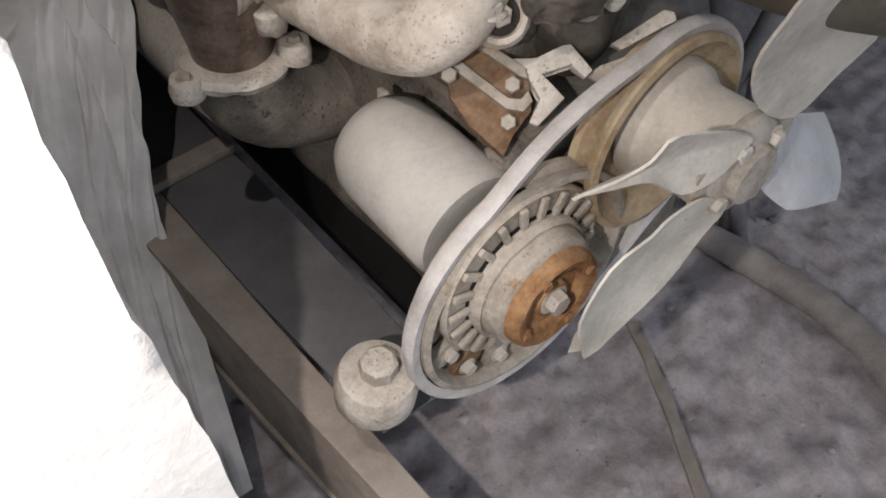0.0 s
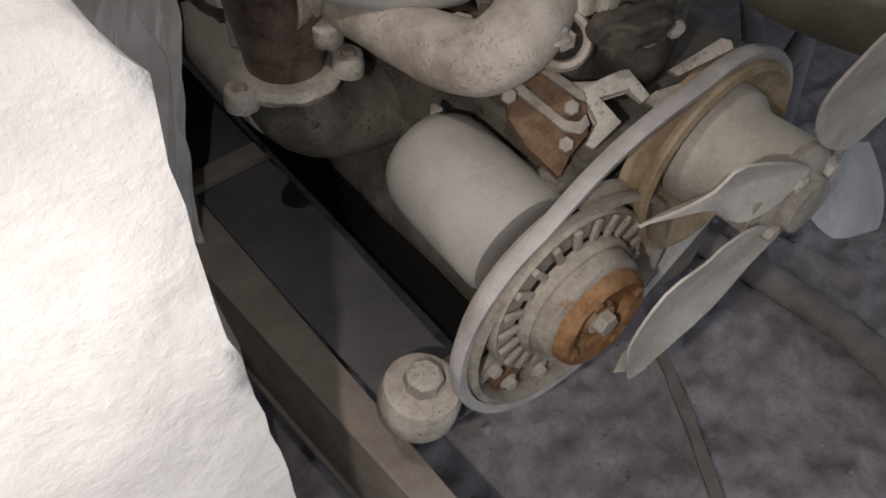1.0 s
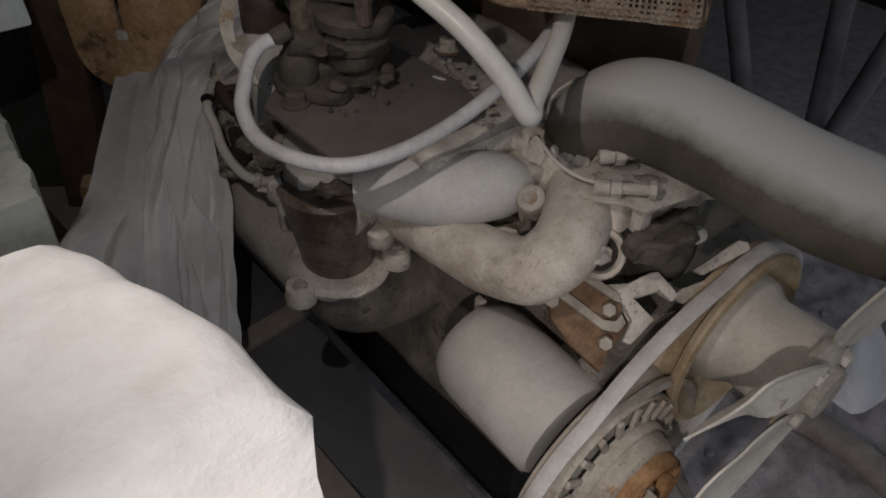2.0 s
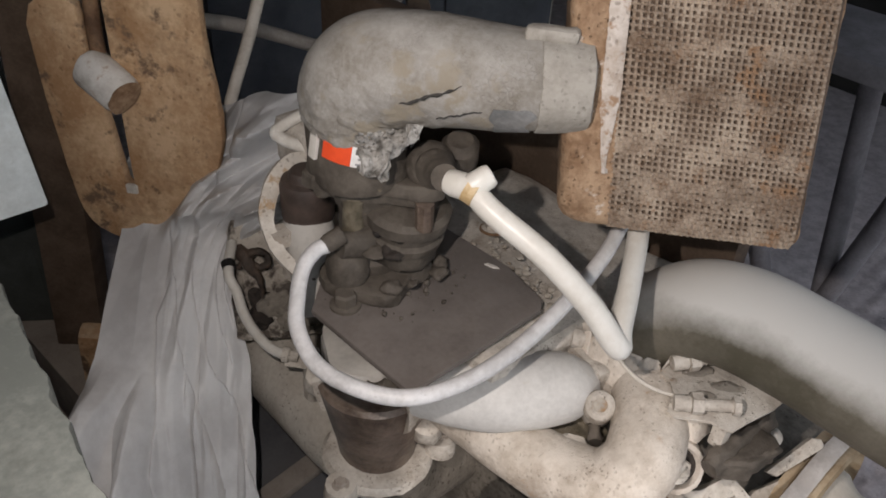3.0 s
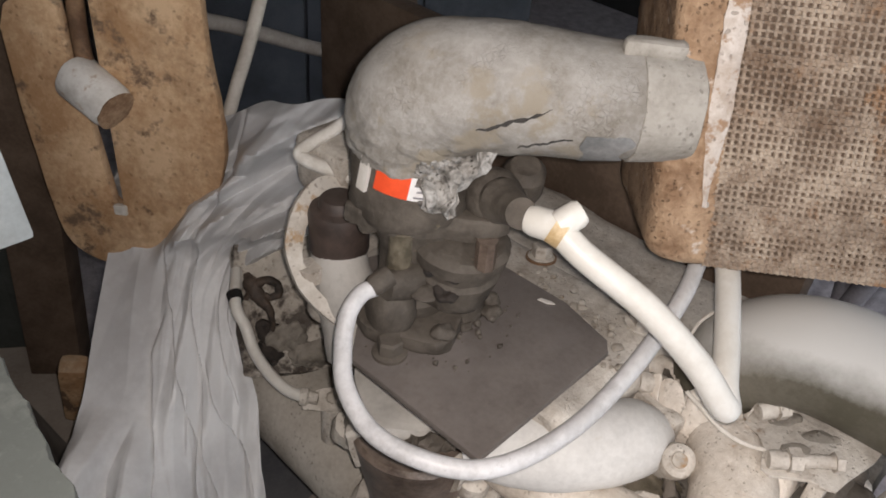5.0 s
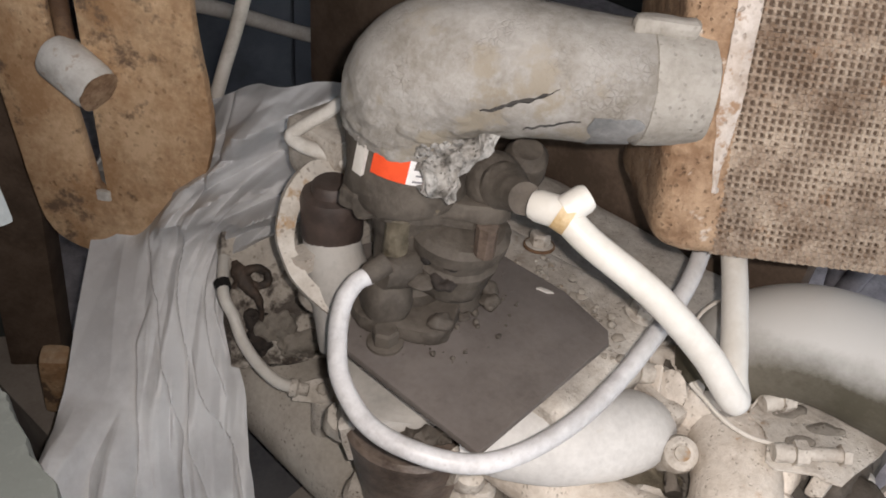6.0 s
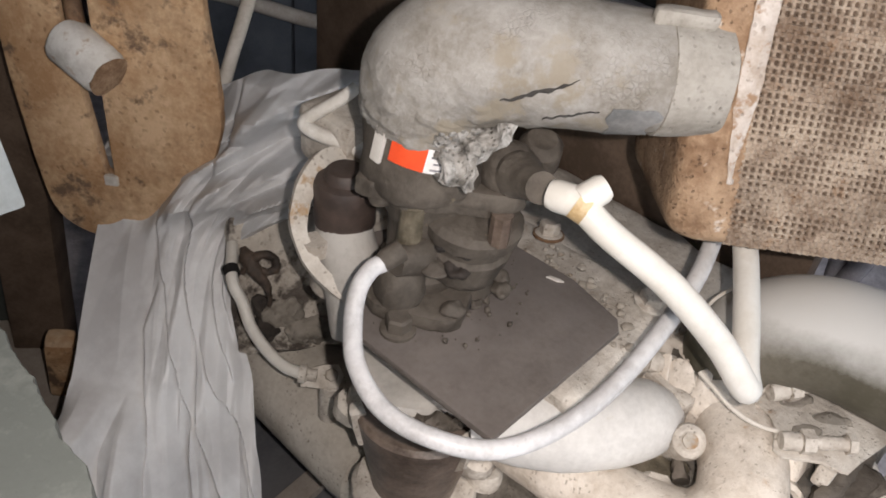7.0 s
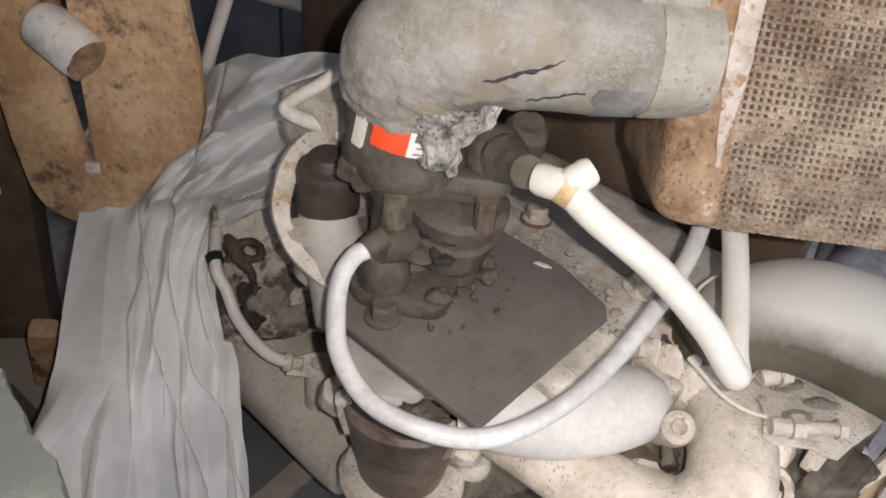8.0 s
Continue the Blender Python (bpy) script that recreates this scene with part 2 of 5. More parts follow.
BLUEG = mat("blue_grey_paint", (0.055, 0.060, 0.073), (0.088, 0.095, 0.112), 0.7, 0, 8, 0.15)
SHADE_SHELL = mat("dark_added_shell", (0.014, 0.013, 0.012), (0.03, 0.027, 0.025), 0.95, 0, 6, 0.4)
LEGS = mat("dull_lavender_paint", (0.15, 0.142, 0.155), (0.24, 0.228, 0.245), 0.8, 0, 14, 0.2)
CURT = mat("lavender_cloth", (0.30, 0.29, 0.36), (0.40, 0.39, 0.47), 0.9, 0, 9, 0.2)
CUPM = mat("brown_iron", (0.065, 0.044, 0.033), (0.19, 0.145, 0.115), 0.42, 0, 34, 0.9, 0.35, (0.26, 0.22, 0.19), (0.42, 0.38, 0.33), 120, 0.68, speck=0.5)
OCHRE = mat("ochre_pulley", (0.32, 0.23, 0.13), (0.48, 0.39, 0.27), 0.85, 0, 30, 0.5, 0.3, (0.46, 0.40, 0.32))
FILL = mat("stained_cream_casting", (0.46, 0.41, 0.35), (0.66, 0.62, 0.56), 0.85, 0, 20, 0.5, 0.2, (0.60, 0.56, 0.5), (0.36, 0.22, 0.10), 26, 0.58, dots=200.0)
CLIPM = mat("dark_rusty_iron", (0.022, 0.016, 0.012), (0.085, 0.058, 0.042), 0.75, 0, 60, 0.8, 0.2, (0.14, 0.115, 0.095), (0.20, 0.13, 0.08), 90, 0.64, relief=0.003)
ROD = mat("dusty_rod", (0.50, 0.46, 0.40), (0.62, 0.58, 0.52), 0.8, 0, 24, 0.2)


# ---- mesh helpers ----
def part(name, bm, material, parent=None, label="", angle=38):
    me = bpy.data.meshes.new(name)
    bmesh.ops.recalc_face_normals(bm, faces=bm.faces)
    for f in bm.faces:
        f.smooth = True
    bm.to_mesh(me)
    bm.free()
    me.set_sharp_from_angle(angle=radians(angle))
    me.materials.append(material)
    ob = new(name, me)
    if parent:
        ob.parent = parent
    if label:
        ob["label"] = label
    return ob


def thing(name, label, category, group="", at=(0, 0, 0)):
    """An empty that stands for a thing with parts; the parts are given in world places."""
    return tagged(new(name), label, category, group)


def box(c, s, bevel=0.003, m=None, cuts=1):
    bm = bmesh.new()
    bmesh.ops.create_cube(bm, size=1.0)
    bmesh.ops.scale(bm, vec=s, verts=bm.verts)
    if bevel:
        bmesh.ops.bevel(bm, geom=bm.edges[:], offset=min(bevel, 0.45 * min(s)), segments=2, affect="EDGES", profile=0.6)
    bm.transform(Matrix.Translation(c) @ (m or Matrix()))
    return bm


def turned(profile, m, seg=28, a0=0.0, a1=360.0):
    """A profile of (radius, height) turned about the z axis of m."""
    bm = bmesh.new()
    full = a1 - a0 >= 359.9
    cols = seg if full else seg + 1
    rings = []
    for r, h in profile:
        ring = []
        for k in range(cols):
            a = radians(a0 + (a1 - a0) * k / seg)
            ring.append(bm.verts.new((r * math.cos(a), r * math.sin(a), h)))
        rings.append(ring)
    for lo, hi in zip(rings, rings[1:]):
        for k in range(seg):
            j = (k + 1) % cols
            bm.faces.new((lo[k], lo[j], hi[j], hi[k]))
    if full:
        for ring in (rings[0], rings[-1]):
            bm.faces.new(ring)
    else:
        bm.faces.new([r[0] for r in rings])
        bm.faces.new([r[-1] for r in rings])
    bm.transform(m)
    return bm


def axis(p, d):
    """A pose at p whose z points along d, and whose x lies as near the world's as can be."""
    z = Vector(d).normalized()
    ref = Vector((1, 0, 0)) if abs(z.x) < 0.9 else Vector((0, 1, 0))
    x = (ref - z * ref.dot(z)).normalized()
    y = z.cross(x)
    return Matrix(((x.x, y.x, z.x, p[0]), (x.y, y.y, z.y, p[1]), (x.z, y.z, z.z, p[2]), (0, 0, 0, 1)))


def spline(points, steps=8, closed=False):
    pts = [Vector(p) for p in points]
    out = []
    n = len(pts)
    spans = n if closed else n - 1
    for i in range(spans):
        p0 = pts[(i - 1) % n] if closed or i else pts[0] * 2 - pts[1]
        p1, p2 = pts[i], pts[(i + 1) % n]
        p3 = pts[(i + 2) % n] if closed or i + 2 < n else p2 * 2 - p1
        for k in range(steps):
            t = k / steps
            out.append(0.5 * (2 * p1 + (p2 - p0) * t + (2 * p0 - 5 * p1 + 4 * p2 - p3) * t * t + (3 * p1 - p0 - 3 * p2 + p3) * t ** 3))
    if not closed:
        out.append(pts[-1])
    return out


def tube(points, radius, seg=14, steps=8, wob=0.0, caps=True, squash=1.0):
    """A round pipe along a smooth line; radius is one number or one for each point."""
    line = spline(points, steps)
    radii = [radius] * len(points) if isinstance(radius, (int, float)) else list(radius)
    bm = bmesh.new()
    rings, side = [], None
    for k, p in enumerate(line):
        d = (line[min(k + 1, len(line) - 1)] - line[max(k - 1, 0)]).normalized()
        if side is None:
            side = d.orthogonal().normalized()
        side = (side - d * side.dot(d)).normalized()
        other = d.cross(side)
        f = k / steps
        i = min(int(f), len(radii) - 2)
        r = radii[i] + (radii[i + 1] - radii[i]) * min(f - i, 1.0)
        ring = []
        for j in range(seg):
            a = 2 * math.pi * j / seg
            q = p + (side * math.cos(a) + other * math.sin(a) * squash) * r
            if wob:
                q += (q - p) * wob * noise.noise(q * 35)
            ring.append(bm.verts.new(q))
        rings.append(ring)
    for lo, hi in zip(rings, rings[1:]):
        for j in range(seg):
            bm.faces.new((lo[j], lo[(j + 1) % seg], hi[(j + 1) % seg], hi[j]))
    if caps:
        bm.faces.new(rings[0])
        bm.faces.new(rings[-1])
    return bm


def slab(outline, thick, m, bevel=0.002):
    """A flat outline in x and y, made thick along z, in the pose m."""
    bm = bmesh.new()
    low = [bm.verts.new((x, y, 0)) for x, y in outline]
    face = bm.faces.new(low)
    up = bmesh.ops.extrude_face_region(bm, geom=[face])
    bmesh.ops.translate(bm, vec=(0, 0, thick), verts=[v for v in up["geom"] if isinstance(v, bmesh.types.BMVert)])
    if bevel:
        rim = [e for e in bm.edges if abs(e.verts[0].co.z - e.verts[1].co.z) < 1e-6]
        bmesh.ops.bevel(bm, geom=rim, offset=bevel, segments=2, affect="EDGES", profile=0.6)
    bm.transform(m)
    return bm


def _moved(bm, m):
    bm.transform(m)
    return bm


def join(*bms):
    out = bms[0]
    for b in bms[1:]:
        me = bpy.data.meshes.new("joined")
        b.to_mesh(me)
        b.free()
        out.from_mesh(me)
        bpy.data.meshes.remove(me)
    return out


def lumpy(bm, amount, scale, cuts=0):
    if cuts:
        bmesh.ops.subdivide_edges(bm, edges=bm.edges[:], cuts=cuts, use_grid_fill=True)
    bm.normal_update()
    for v in bm.verts:
        v.co += v.normal * amount * (noise.noise(v.co * scale) + 0.5 * noise.noise(v.co * scale * 2.7))
    return bm


def sheet(rows, cols, place, thick=0.0):
    """A grid of cols x rows cells at place(u, v)."""
    bm = bmesh.new()
    g = [[bm.verts.new(place(i / cols, j / rows)) for i in range(cols + 1)] for j in range(rows + 1)]
    for j in range(rows):
        for i in range(cols):
            bm.faces.new((g[j][i], g[j][i + 1], g[j + 1][i + 1], g[j + 1][i]))
    if thick:
        bm.normal_update()
        bmesh.ops.solidify(bm, geom=bm.faces[:], thickness=thick)
    return bm


def hexnut(p, d, r, h, parent, material, name="bolt", label="", washer=True):
    """A bolt head with its washer, standing on p along d."""
    m = axis(p, d)
    prof = [(r * 0.86, 0.0), (r, 0.0), (r, h * 0.85), (r * 0.86, h)]
    bm = turned(prof, m, 6)
    if washer:
        bm = join(bm, turned([(r * 1.35, 0), (r * 1.35, h * 0.18), (r * 1.2, h * 0.22)], m, 18))
    return part(name, bm, material, parent, label, 25)


def facing(p, slope=(-0.42, -0.65, 0.63)):
    """A pose at p whose z leans up and out of the engine bay."""
    z = Vector(slope).normalized()
    x = Vector((0, 0, 1)).cross(z).normalized()
    y = z.cross(x)
    return Matrix(((x.x, y.x, z.x, p[0]), (x.y, y.y, z.y, p[1]), (x.z, y.z, z.z, p[2]), (0, 0, 0, 1)))


def rounded(w, h, r, n=5):
    """A rectangle with round corners about the origin."""
    out = []
    for cx, cy, a in ((w / 2 - r, h / 2 - r, 0), (-w / 2 + r, h / 2 - r, 90), (-w / 2 + r, -h / 2 + r, 180), (w / 2 - r, -h / 2 + r, 270)):
        for k in range(n + 1):
            b = radians(a + 90 * k / n)
            out.append((cx + r * math.cos(b), cy + r * math.sin(b)))
    return out


# ---- unseen added walls and roof, the ground ----
def ground_height(x, y):
    p = Vector((x, y, 0.3))
    near = max(0.0, 1.0 - max(abs(x - 0.9) - 0.9, abs(y - 0.5) - 1.0, 0.0))
    return near * (0.018 * noise.noise(p * 5) + 0.014 * noise.noise(p * 14) + 0.011 * noise.noise(p * 31) + 0.007 * noise.noise(p * 60))


def build_ground():
    xs = [-60, -20, -8, -3.5, -2, -1, -0.4, 0.0, 0.2] + [0.32 + 0.0125 * k for k in range(120)] + [1.9, 2.1, 2.5, 3, 4, 8, 20, 60]
    ys = [-60, -20, -8, -3.5, -2.5, -1.5, -0.8, -0.5] + [-0.35 + 0.0125 * k for k in range(104)] + [1.0, 1.1, 1.2, 1.4, 1.8, 2.4, 3.2, 5, 10, 60]
    bm = bmesh.new()
    g = [[bm.verts.new((x, y, ground_height(x, y))) for x in xs] for y in ys]
    for j in range(len(ys) - 1):
        for i in range(len(xs) - 1):
            bm.faces.new((g[j][i], g[j][i + 1], g[j + 1][i + 1], g[j + 1][i]))
    tagged(part("ground", bm, EARTH, angle=70), "rough purplish-grey stony earth floor", "ground", kind="structure")
    # loose clods
    rng = random.Random(4)
    bm = bmesh.new()
    for _ in range(160):
        x, y, r = rng.uniform(0.62, 1.6), rng.uniform(-0.3, 0.9), 0.002 + 0.010 * rng.random() ** 2
        b = bmesh.ops.create_icosphere(bm, subdivisions=1, radius=r)
        z = ground_height(x, y)
        for v in b["verts"]:
            v.co *= rng.uniform(0.75, 1.2)
            v.co.z *= 0.5
            v.co += Vector((x, y, z + r * 0.25))
    tagged(part("clods", bm, EARTH, angle=50), "scattered small stones and clods lying on earth", "clods", kind="stuff")


build_ground()
# walls and roof stay out of view, added to block the sky
for wname, c, size in (("wall_north", (0.5, 4.3, 0.64), (8.2, 0.12, 1.45)), ("wall_east", (3.2, 2.25, 0.64), (0.12, 4.2, 1.45)),
                       ("wall_west", (-1.2, 2.25, 0.64), (0.12, 4.2, 1.45))):
    tagged(part(wname, box(c, size, 0.01), SHADE_SHELL), "unseen dark wall added to keep out sky light", "wall", kind="structure")
tagged(part("ceiling", box((1.0, 2.49, 1.40), (4.6, 3.82, 0.08), 0.01), SHADE_SHELL), "unseen dark roof added to keep sky light off the engine", "ceiling", kind="structure")


# ---- white plaster wall beside the lens ----
def build_low_wall():
    def block(x0, x1, y0, y1, z1, batter, rough):
        bm = bmesh.new()
        bmesh.ops.create_cube(bm, size=1.0)
        bmesh.ops.subdivide_edges(bm, edges=bm.edges[:], cuts=44, use_grid_fill=True)
        for v in bm.verts:
            u, w, h = v.co.x + 0.5, v.co.y + 0.5, v.co.z + 0.5
            # round the upper edges
            xr = x1 + 0.007 * math.exp(-((h - 0.96) / 0.08) ** 2) * (1 - w * w) - 0.030 * w * w * h
            x, y, z = x0 + (xr - x0) * u, y0 + (y1 - y0) * w, z1 * h
            x += batter * (1 - h) * (2 * u - 0.2)
            y -= batter * 1.3 * (1 - h) * (1 - w)
            p = Vector((x, y, z))
            e = 0.018
            dx, dy, dz = max(0, x - (xr - e)), max(0, (y0 + e) - y), max(0, z - (z1 - e))
            if dz and (dx or dy):
                k = Vector((dx, -dy, dz))
                if k.length > e:
                    p -= k * (1 - e / k.length)
            q = p * 1.0
            q += Vector((noise.noise(p * 11), noise.noise(p * 11 + Vector((7, 1, 3))), noise.noise(p * 11 + Vector((2, 8, 4))))) * rough
            q += Vector((noise.noise(p * 42), noise.noise(p * 42 + Vector((7, 1, 3))), noise.noise(p * 42 + Vector((2, 8, 4))))) * rough * 0.65
            v.co = q
        return bm

    tagged(part("plaster_pier", block(-0.25, 0.268, 0.514, 0.668, 0.877, 0.045, 0.0055), PLASTER, angle=80),
           "rough white lime-plastered masonry pier on the ground", "pier")
    edge = [(0.236 + 0.086 * k * 0.003125 + 0.003 * noise.noise(Vector((k * 0.17, 0, 4))) + 0.0016 * noise.noise(Vector((k * 0.9, 0, 9))), 0.688 + k * 0.003125) for k in range(107)]
    tagged(part("low_wall", slab([(-0.25, 0.688)] + edge + [(-0.25, 1.0105)], 0.888, Matrix(), 0.002), CONCR, angle=50), "grey-green rendered low wall with a worn edge", "wall", kind="structure")


build_low_wall()

# ---- chassis ----
def build_rails():
    rail = thing("chassis_rail", "dusty brown steel channel rail beside the engine", "rail", "chassis rails")

    def along(x0, slope, y0=0.2, y1=1.7, n=14):
        return [(x0 + slope * (y0 + (y1 - y0) * k / n - 0.8) + 0.0012 * noise.noise(Vector((k * 0.7, x0 * 9, 2))), y0 + (y1 - y0) * k / n) for k in range(n + 1)]

    flange = along(0.401, -0.070) + along(0.449, -0.024)[::-1]
    part("top_flange", slab(flange, 0.008, Matrix.Translation((0, 0, 0.325)), 0.002), RAIL, rail)
    web = along(0.406, -0.070) + along(0.414, -0.070)[::-1]
    part("web", slab(web, 0.13, Matrix.Translation((0, 0, 0.194)), 0.002), RAIL, rail)
    part("bottom_flange", slab(flange, 0.008, Matrix.Translation((0, 0, 0.186)), 0.002), RAIL, rail)
    for y in (0.3, 1.55):
        part("foot", box((0.42, y, 0.09), (0.09, 0.14, 0.19), 0.008), RAIL, rail)
    tagged(part("timber_beam", lumpy(tube([(1.19, 0.84, 0.03), (1.222, 0.719, 0.03), (1.239, 0.613, 0.03), (1.249, 0.51, 0.03), (1.242, 0.415, 0.03), (1.218, 0.34, 0.03), (1.16, 0.22, 0.02)], 0.026, 14, 8, 0.06), 0.004, 30), TIMBER), "bent dusty brown timber lying on earth", "timber")
    return rail


build_rails()
tray = thing("belly_tray", "smooth blue-grey sheet metal tray beneath the engine", "tray")
part("panel", slab([(0.462, 0.575), (0.549, 0.575), (0.552, 0.80), (0.556, 1.36), (0.435, 1.36), (0.450, 0.80)], 0.004, Matrix.Translation((0, 0, 0.331)), 0.001), TRAY, tray)
part("fold", box((0.551, 0.97, 0.322), (0.004, 0.78, 0.018), 0.001), TRAY, tray)
cross = tagged(part("cross_member", box((0.480, 1.035, 0.343), (0.15, 0.030, 0.014), 0.004, pose(0, 0, 0, 0, 0, 6)), RAIL), "dusty brown flat bar across the rails", "bar")


# ---- engine ----
def build_engine():
    e = thing("engine", "dusty old engine with cast block and cylinder head", "engine")
    blk = part("block", lumpy(box((0.755, 0.95, 0.46), (0.27, 0.74, 0.30), 0.02), 0.004, 25, 12), BLOCK, e, "grimy grey-brown cast block")
    # the sump's black stands for shade in the gap beside the tray
    part("sump", box((0.762, 1.0, 0.255), (0.262, 0.62, 0.13), 0.012), BLACK, e, "sump painted black for the shaded gap below the block")
    part("head", lumpy(box((0.705, 0.86, 0.645), (0.17, 0.46, 0.11), 0.015), 0.004, 28, 10), BLOCK, e)
    part("timing_cover", lumpy(box((0.70, 0.594, 0.47), (0.22, 0.03, 0.26), 0.012), 0.004, 40, 10), BLOCK, e)
    return e


engine = build_engine()


def build_belt():
    c1, r1, c2, r2 = Vector((0.603, 0.476)), 0.130, Vector((0.752, 0.574)), 0.104
    d = c2 - c1
    dist, ang = d.length, math.atan2(d.y, d.x)
    tilt = math.asin((r1 - r2) / dist)
    loop = []
    a0, a1 = ang + math.pi / 2 - tilt, ang - math.pi / 2 + tilt
    for k in range(33):
        a = a0 + (2 * math.pi - (a0 - a1)) * k / 32
        loop.append(c1 + r1 * Vector((math.cos(a), math.sin(a))))
    low0 = loop[-1]
    for k in range(33):
        a = a1 + (a0 - a1) * k / 32
        q = c2 + r2 * Vector((math.cos(a), math.sin(a)))
        if k == 0:
            for j in range(1, 8):
                loop.append(low0.lerp(q, j / 8))
        loop.append(q)
    top = loop[-1]
    n = Vector((-d.y, d.x)).normalized()
    for j in range(1, 12):
        f = j / 12
        loop.append(top.lerp(loop[0], f) + n * 0.014 * math.sin(math.pi * f))
    bm = bmesh.new()
    rings = []
    cnt = len(loop)
    for k, p in enumerate(loop):
        t = (loop[(k + 1) % cnt] - loop[k - 1]).normalized()
        out = Vector((t.y, -t.x))
        if out.dot(p - (c1 + c2) / 2) < 0:
            out = -out
        ring = [bm.verts.new((p.x + out.x * o, y, p.y + out.y * o)) for o, y in ((0, 0.5425), (0.0018, 0.546), (0.0018, 0.554), (0, 0.5575), (-0.009, 0.555), (-0.009, 0.545))]
        rings.append(ring)
    for k in range(cnt):
        a, b = rings[k], rings[(k + 1) % cnt]
        for j in range(6):
            bm.faces.new((a[j], a[(j + 1) % 6], b[(j + 1) % 6], b[j]))
    return tagged(part("drive_belt", bm, BELT), "pale dusty rubber belt running round two pulleys", "belt")


build_belt()


def build_crank_pulley():
    p = thing("crank_pulley", "dusty slotted pulley with an orange rusted hub", "pulley")
    m = axis((0.603, 0.556, 0.476), (0, -1, 0))
    part("rim", turned([(0.112, -0.010), (0.119, -0.010), (0.119, -0.004), (0.113, 0.0), (0.113, 0.005), (0.119, 0.008), (0.119, 0.014), (0.113, 0.016), (0.110, 0.010), (0.110, -0.008)], m, 56), PULLEY, p)
    # blackened disc gives the gap inside the rim its shade
    part("back_disc", turned([(0.0, -0.014), (0.111, -0.014), (0.111, -0.011), (0.0, -0.011)], m, 40), OIL_SHADE, p, "back disc painted black for the shaded gap")
    for k, (a, r) in enumerate(((205, 0.092), (232, 0.098), (258, 0.094), (300, 0.096))):
        q = Vector((0.603 + r * math.cos(radians(a)), 0.556, 0.476 + r * math.sin(radians(a))))
        web = box((0, 0, 0), (0.034, 0.024, 0.010), 0.003)
        web.transform(axis(q, (0, -1, 0)) @ Matrix.Rotation(radians(a), 4, "Z"))
        part("web", lumpy(web, 0.002, 60), (PULLEY, RUSTY)[k % 2], p)
        hexnut(q + Vector((0, -0.004, 0)), (0, -1, 0), 0.007, 0.008, p, CREAM, "bolt")
    # the slotted damper ring and its dish stand proud of the rim
    m = axis((0.588, 0.556, 0.507), (0, -1, 0))
    # solid floor and sleeve, blackened to give the slots their shade
    part("inner_ring", turned([(0.0, -0.008), (0.082, -0.008), (0.082, 0.010), (0.0635, 0.010), (0.0635, 0.0185), (0.0, 0.0185)], m, 48), BLACK, p, "ring painted black for the shade behind the slots")
    part("outer_ring", turned([(0.081, 0.004), (0.085, 0.005), (0.086, 0.014), (0.084, 0.018), (0.080, 0.016)], m, 56), PULLEY, p)
    for k in range(22):
        b = box((0, 0, 0), (0.022, 0.0072, 0.005), 0.0018)
        b.transform(m @ Matrix.Rotation(2 * math.pi * k / 22, 4, "Z") @ Matrix.Translation((0.0715, 0, 0.0195)))
        part("spoke", b, PULLEY, p)
    part("dish", lumpy(turned([(0.0, 0.0), (0.060, 0.004), (0.0625, 0.026), (0.060, 0.031), (0.057, 0.029), (0.056, 0.034), (0.054, 0.044), (0.050, 0.047), (0.0, 0.047)], m, 56), 0.0012, 50), PULLEY, p)
    hub = part("hub", lumpy(turned([(0.0, 0.03), (0.046, 0.03), (0.049, 0.044), (0.048, 0.056), (0.043, 0.060), (0.034, 0.057), (0.030, 0.049), (0.019, 0.049), (0.017, 0.054), (0.0, 0.054)], m, 44), 0.0016, 60), RUST, p, "orange rusted hub")
    hexnut(m @ Vector((0, 0, 0.052)), (0, -1, 0), 0.011, 0.012, hub, CREAM, "centre_bolt", "pale dusty bolt head")
    for k in range(4):
        hexnut(m @ Vector((0.038 * math.cos(1.57 * k + 0.5), 0.038 * math.sin(1.57 * k + 0.5), 0.057)), (0, -1, 0), 0.005, 0.005, hub, RUST, "bolt")


build_crank_pulley()


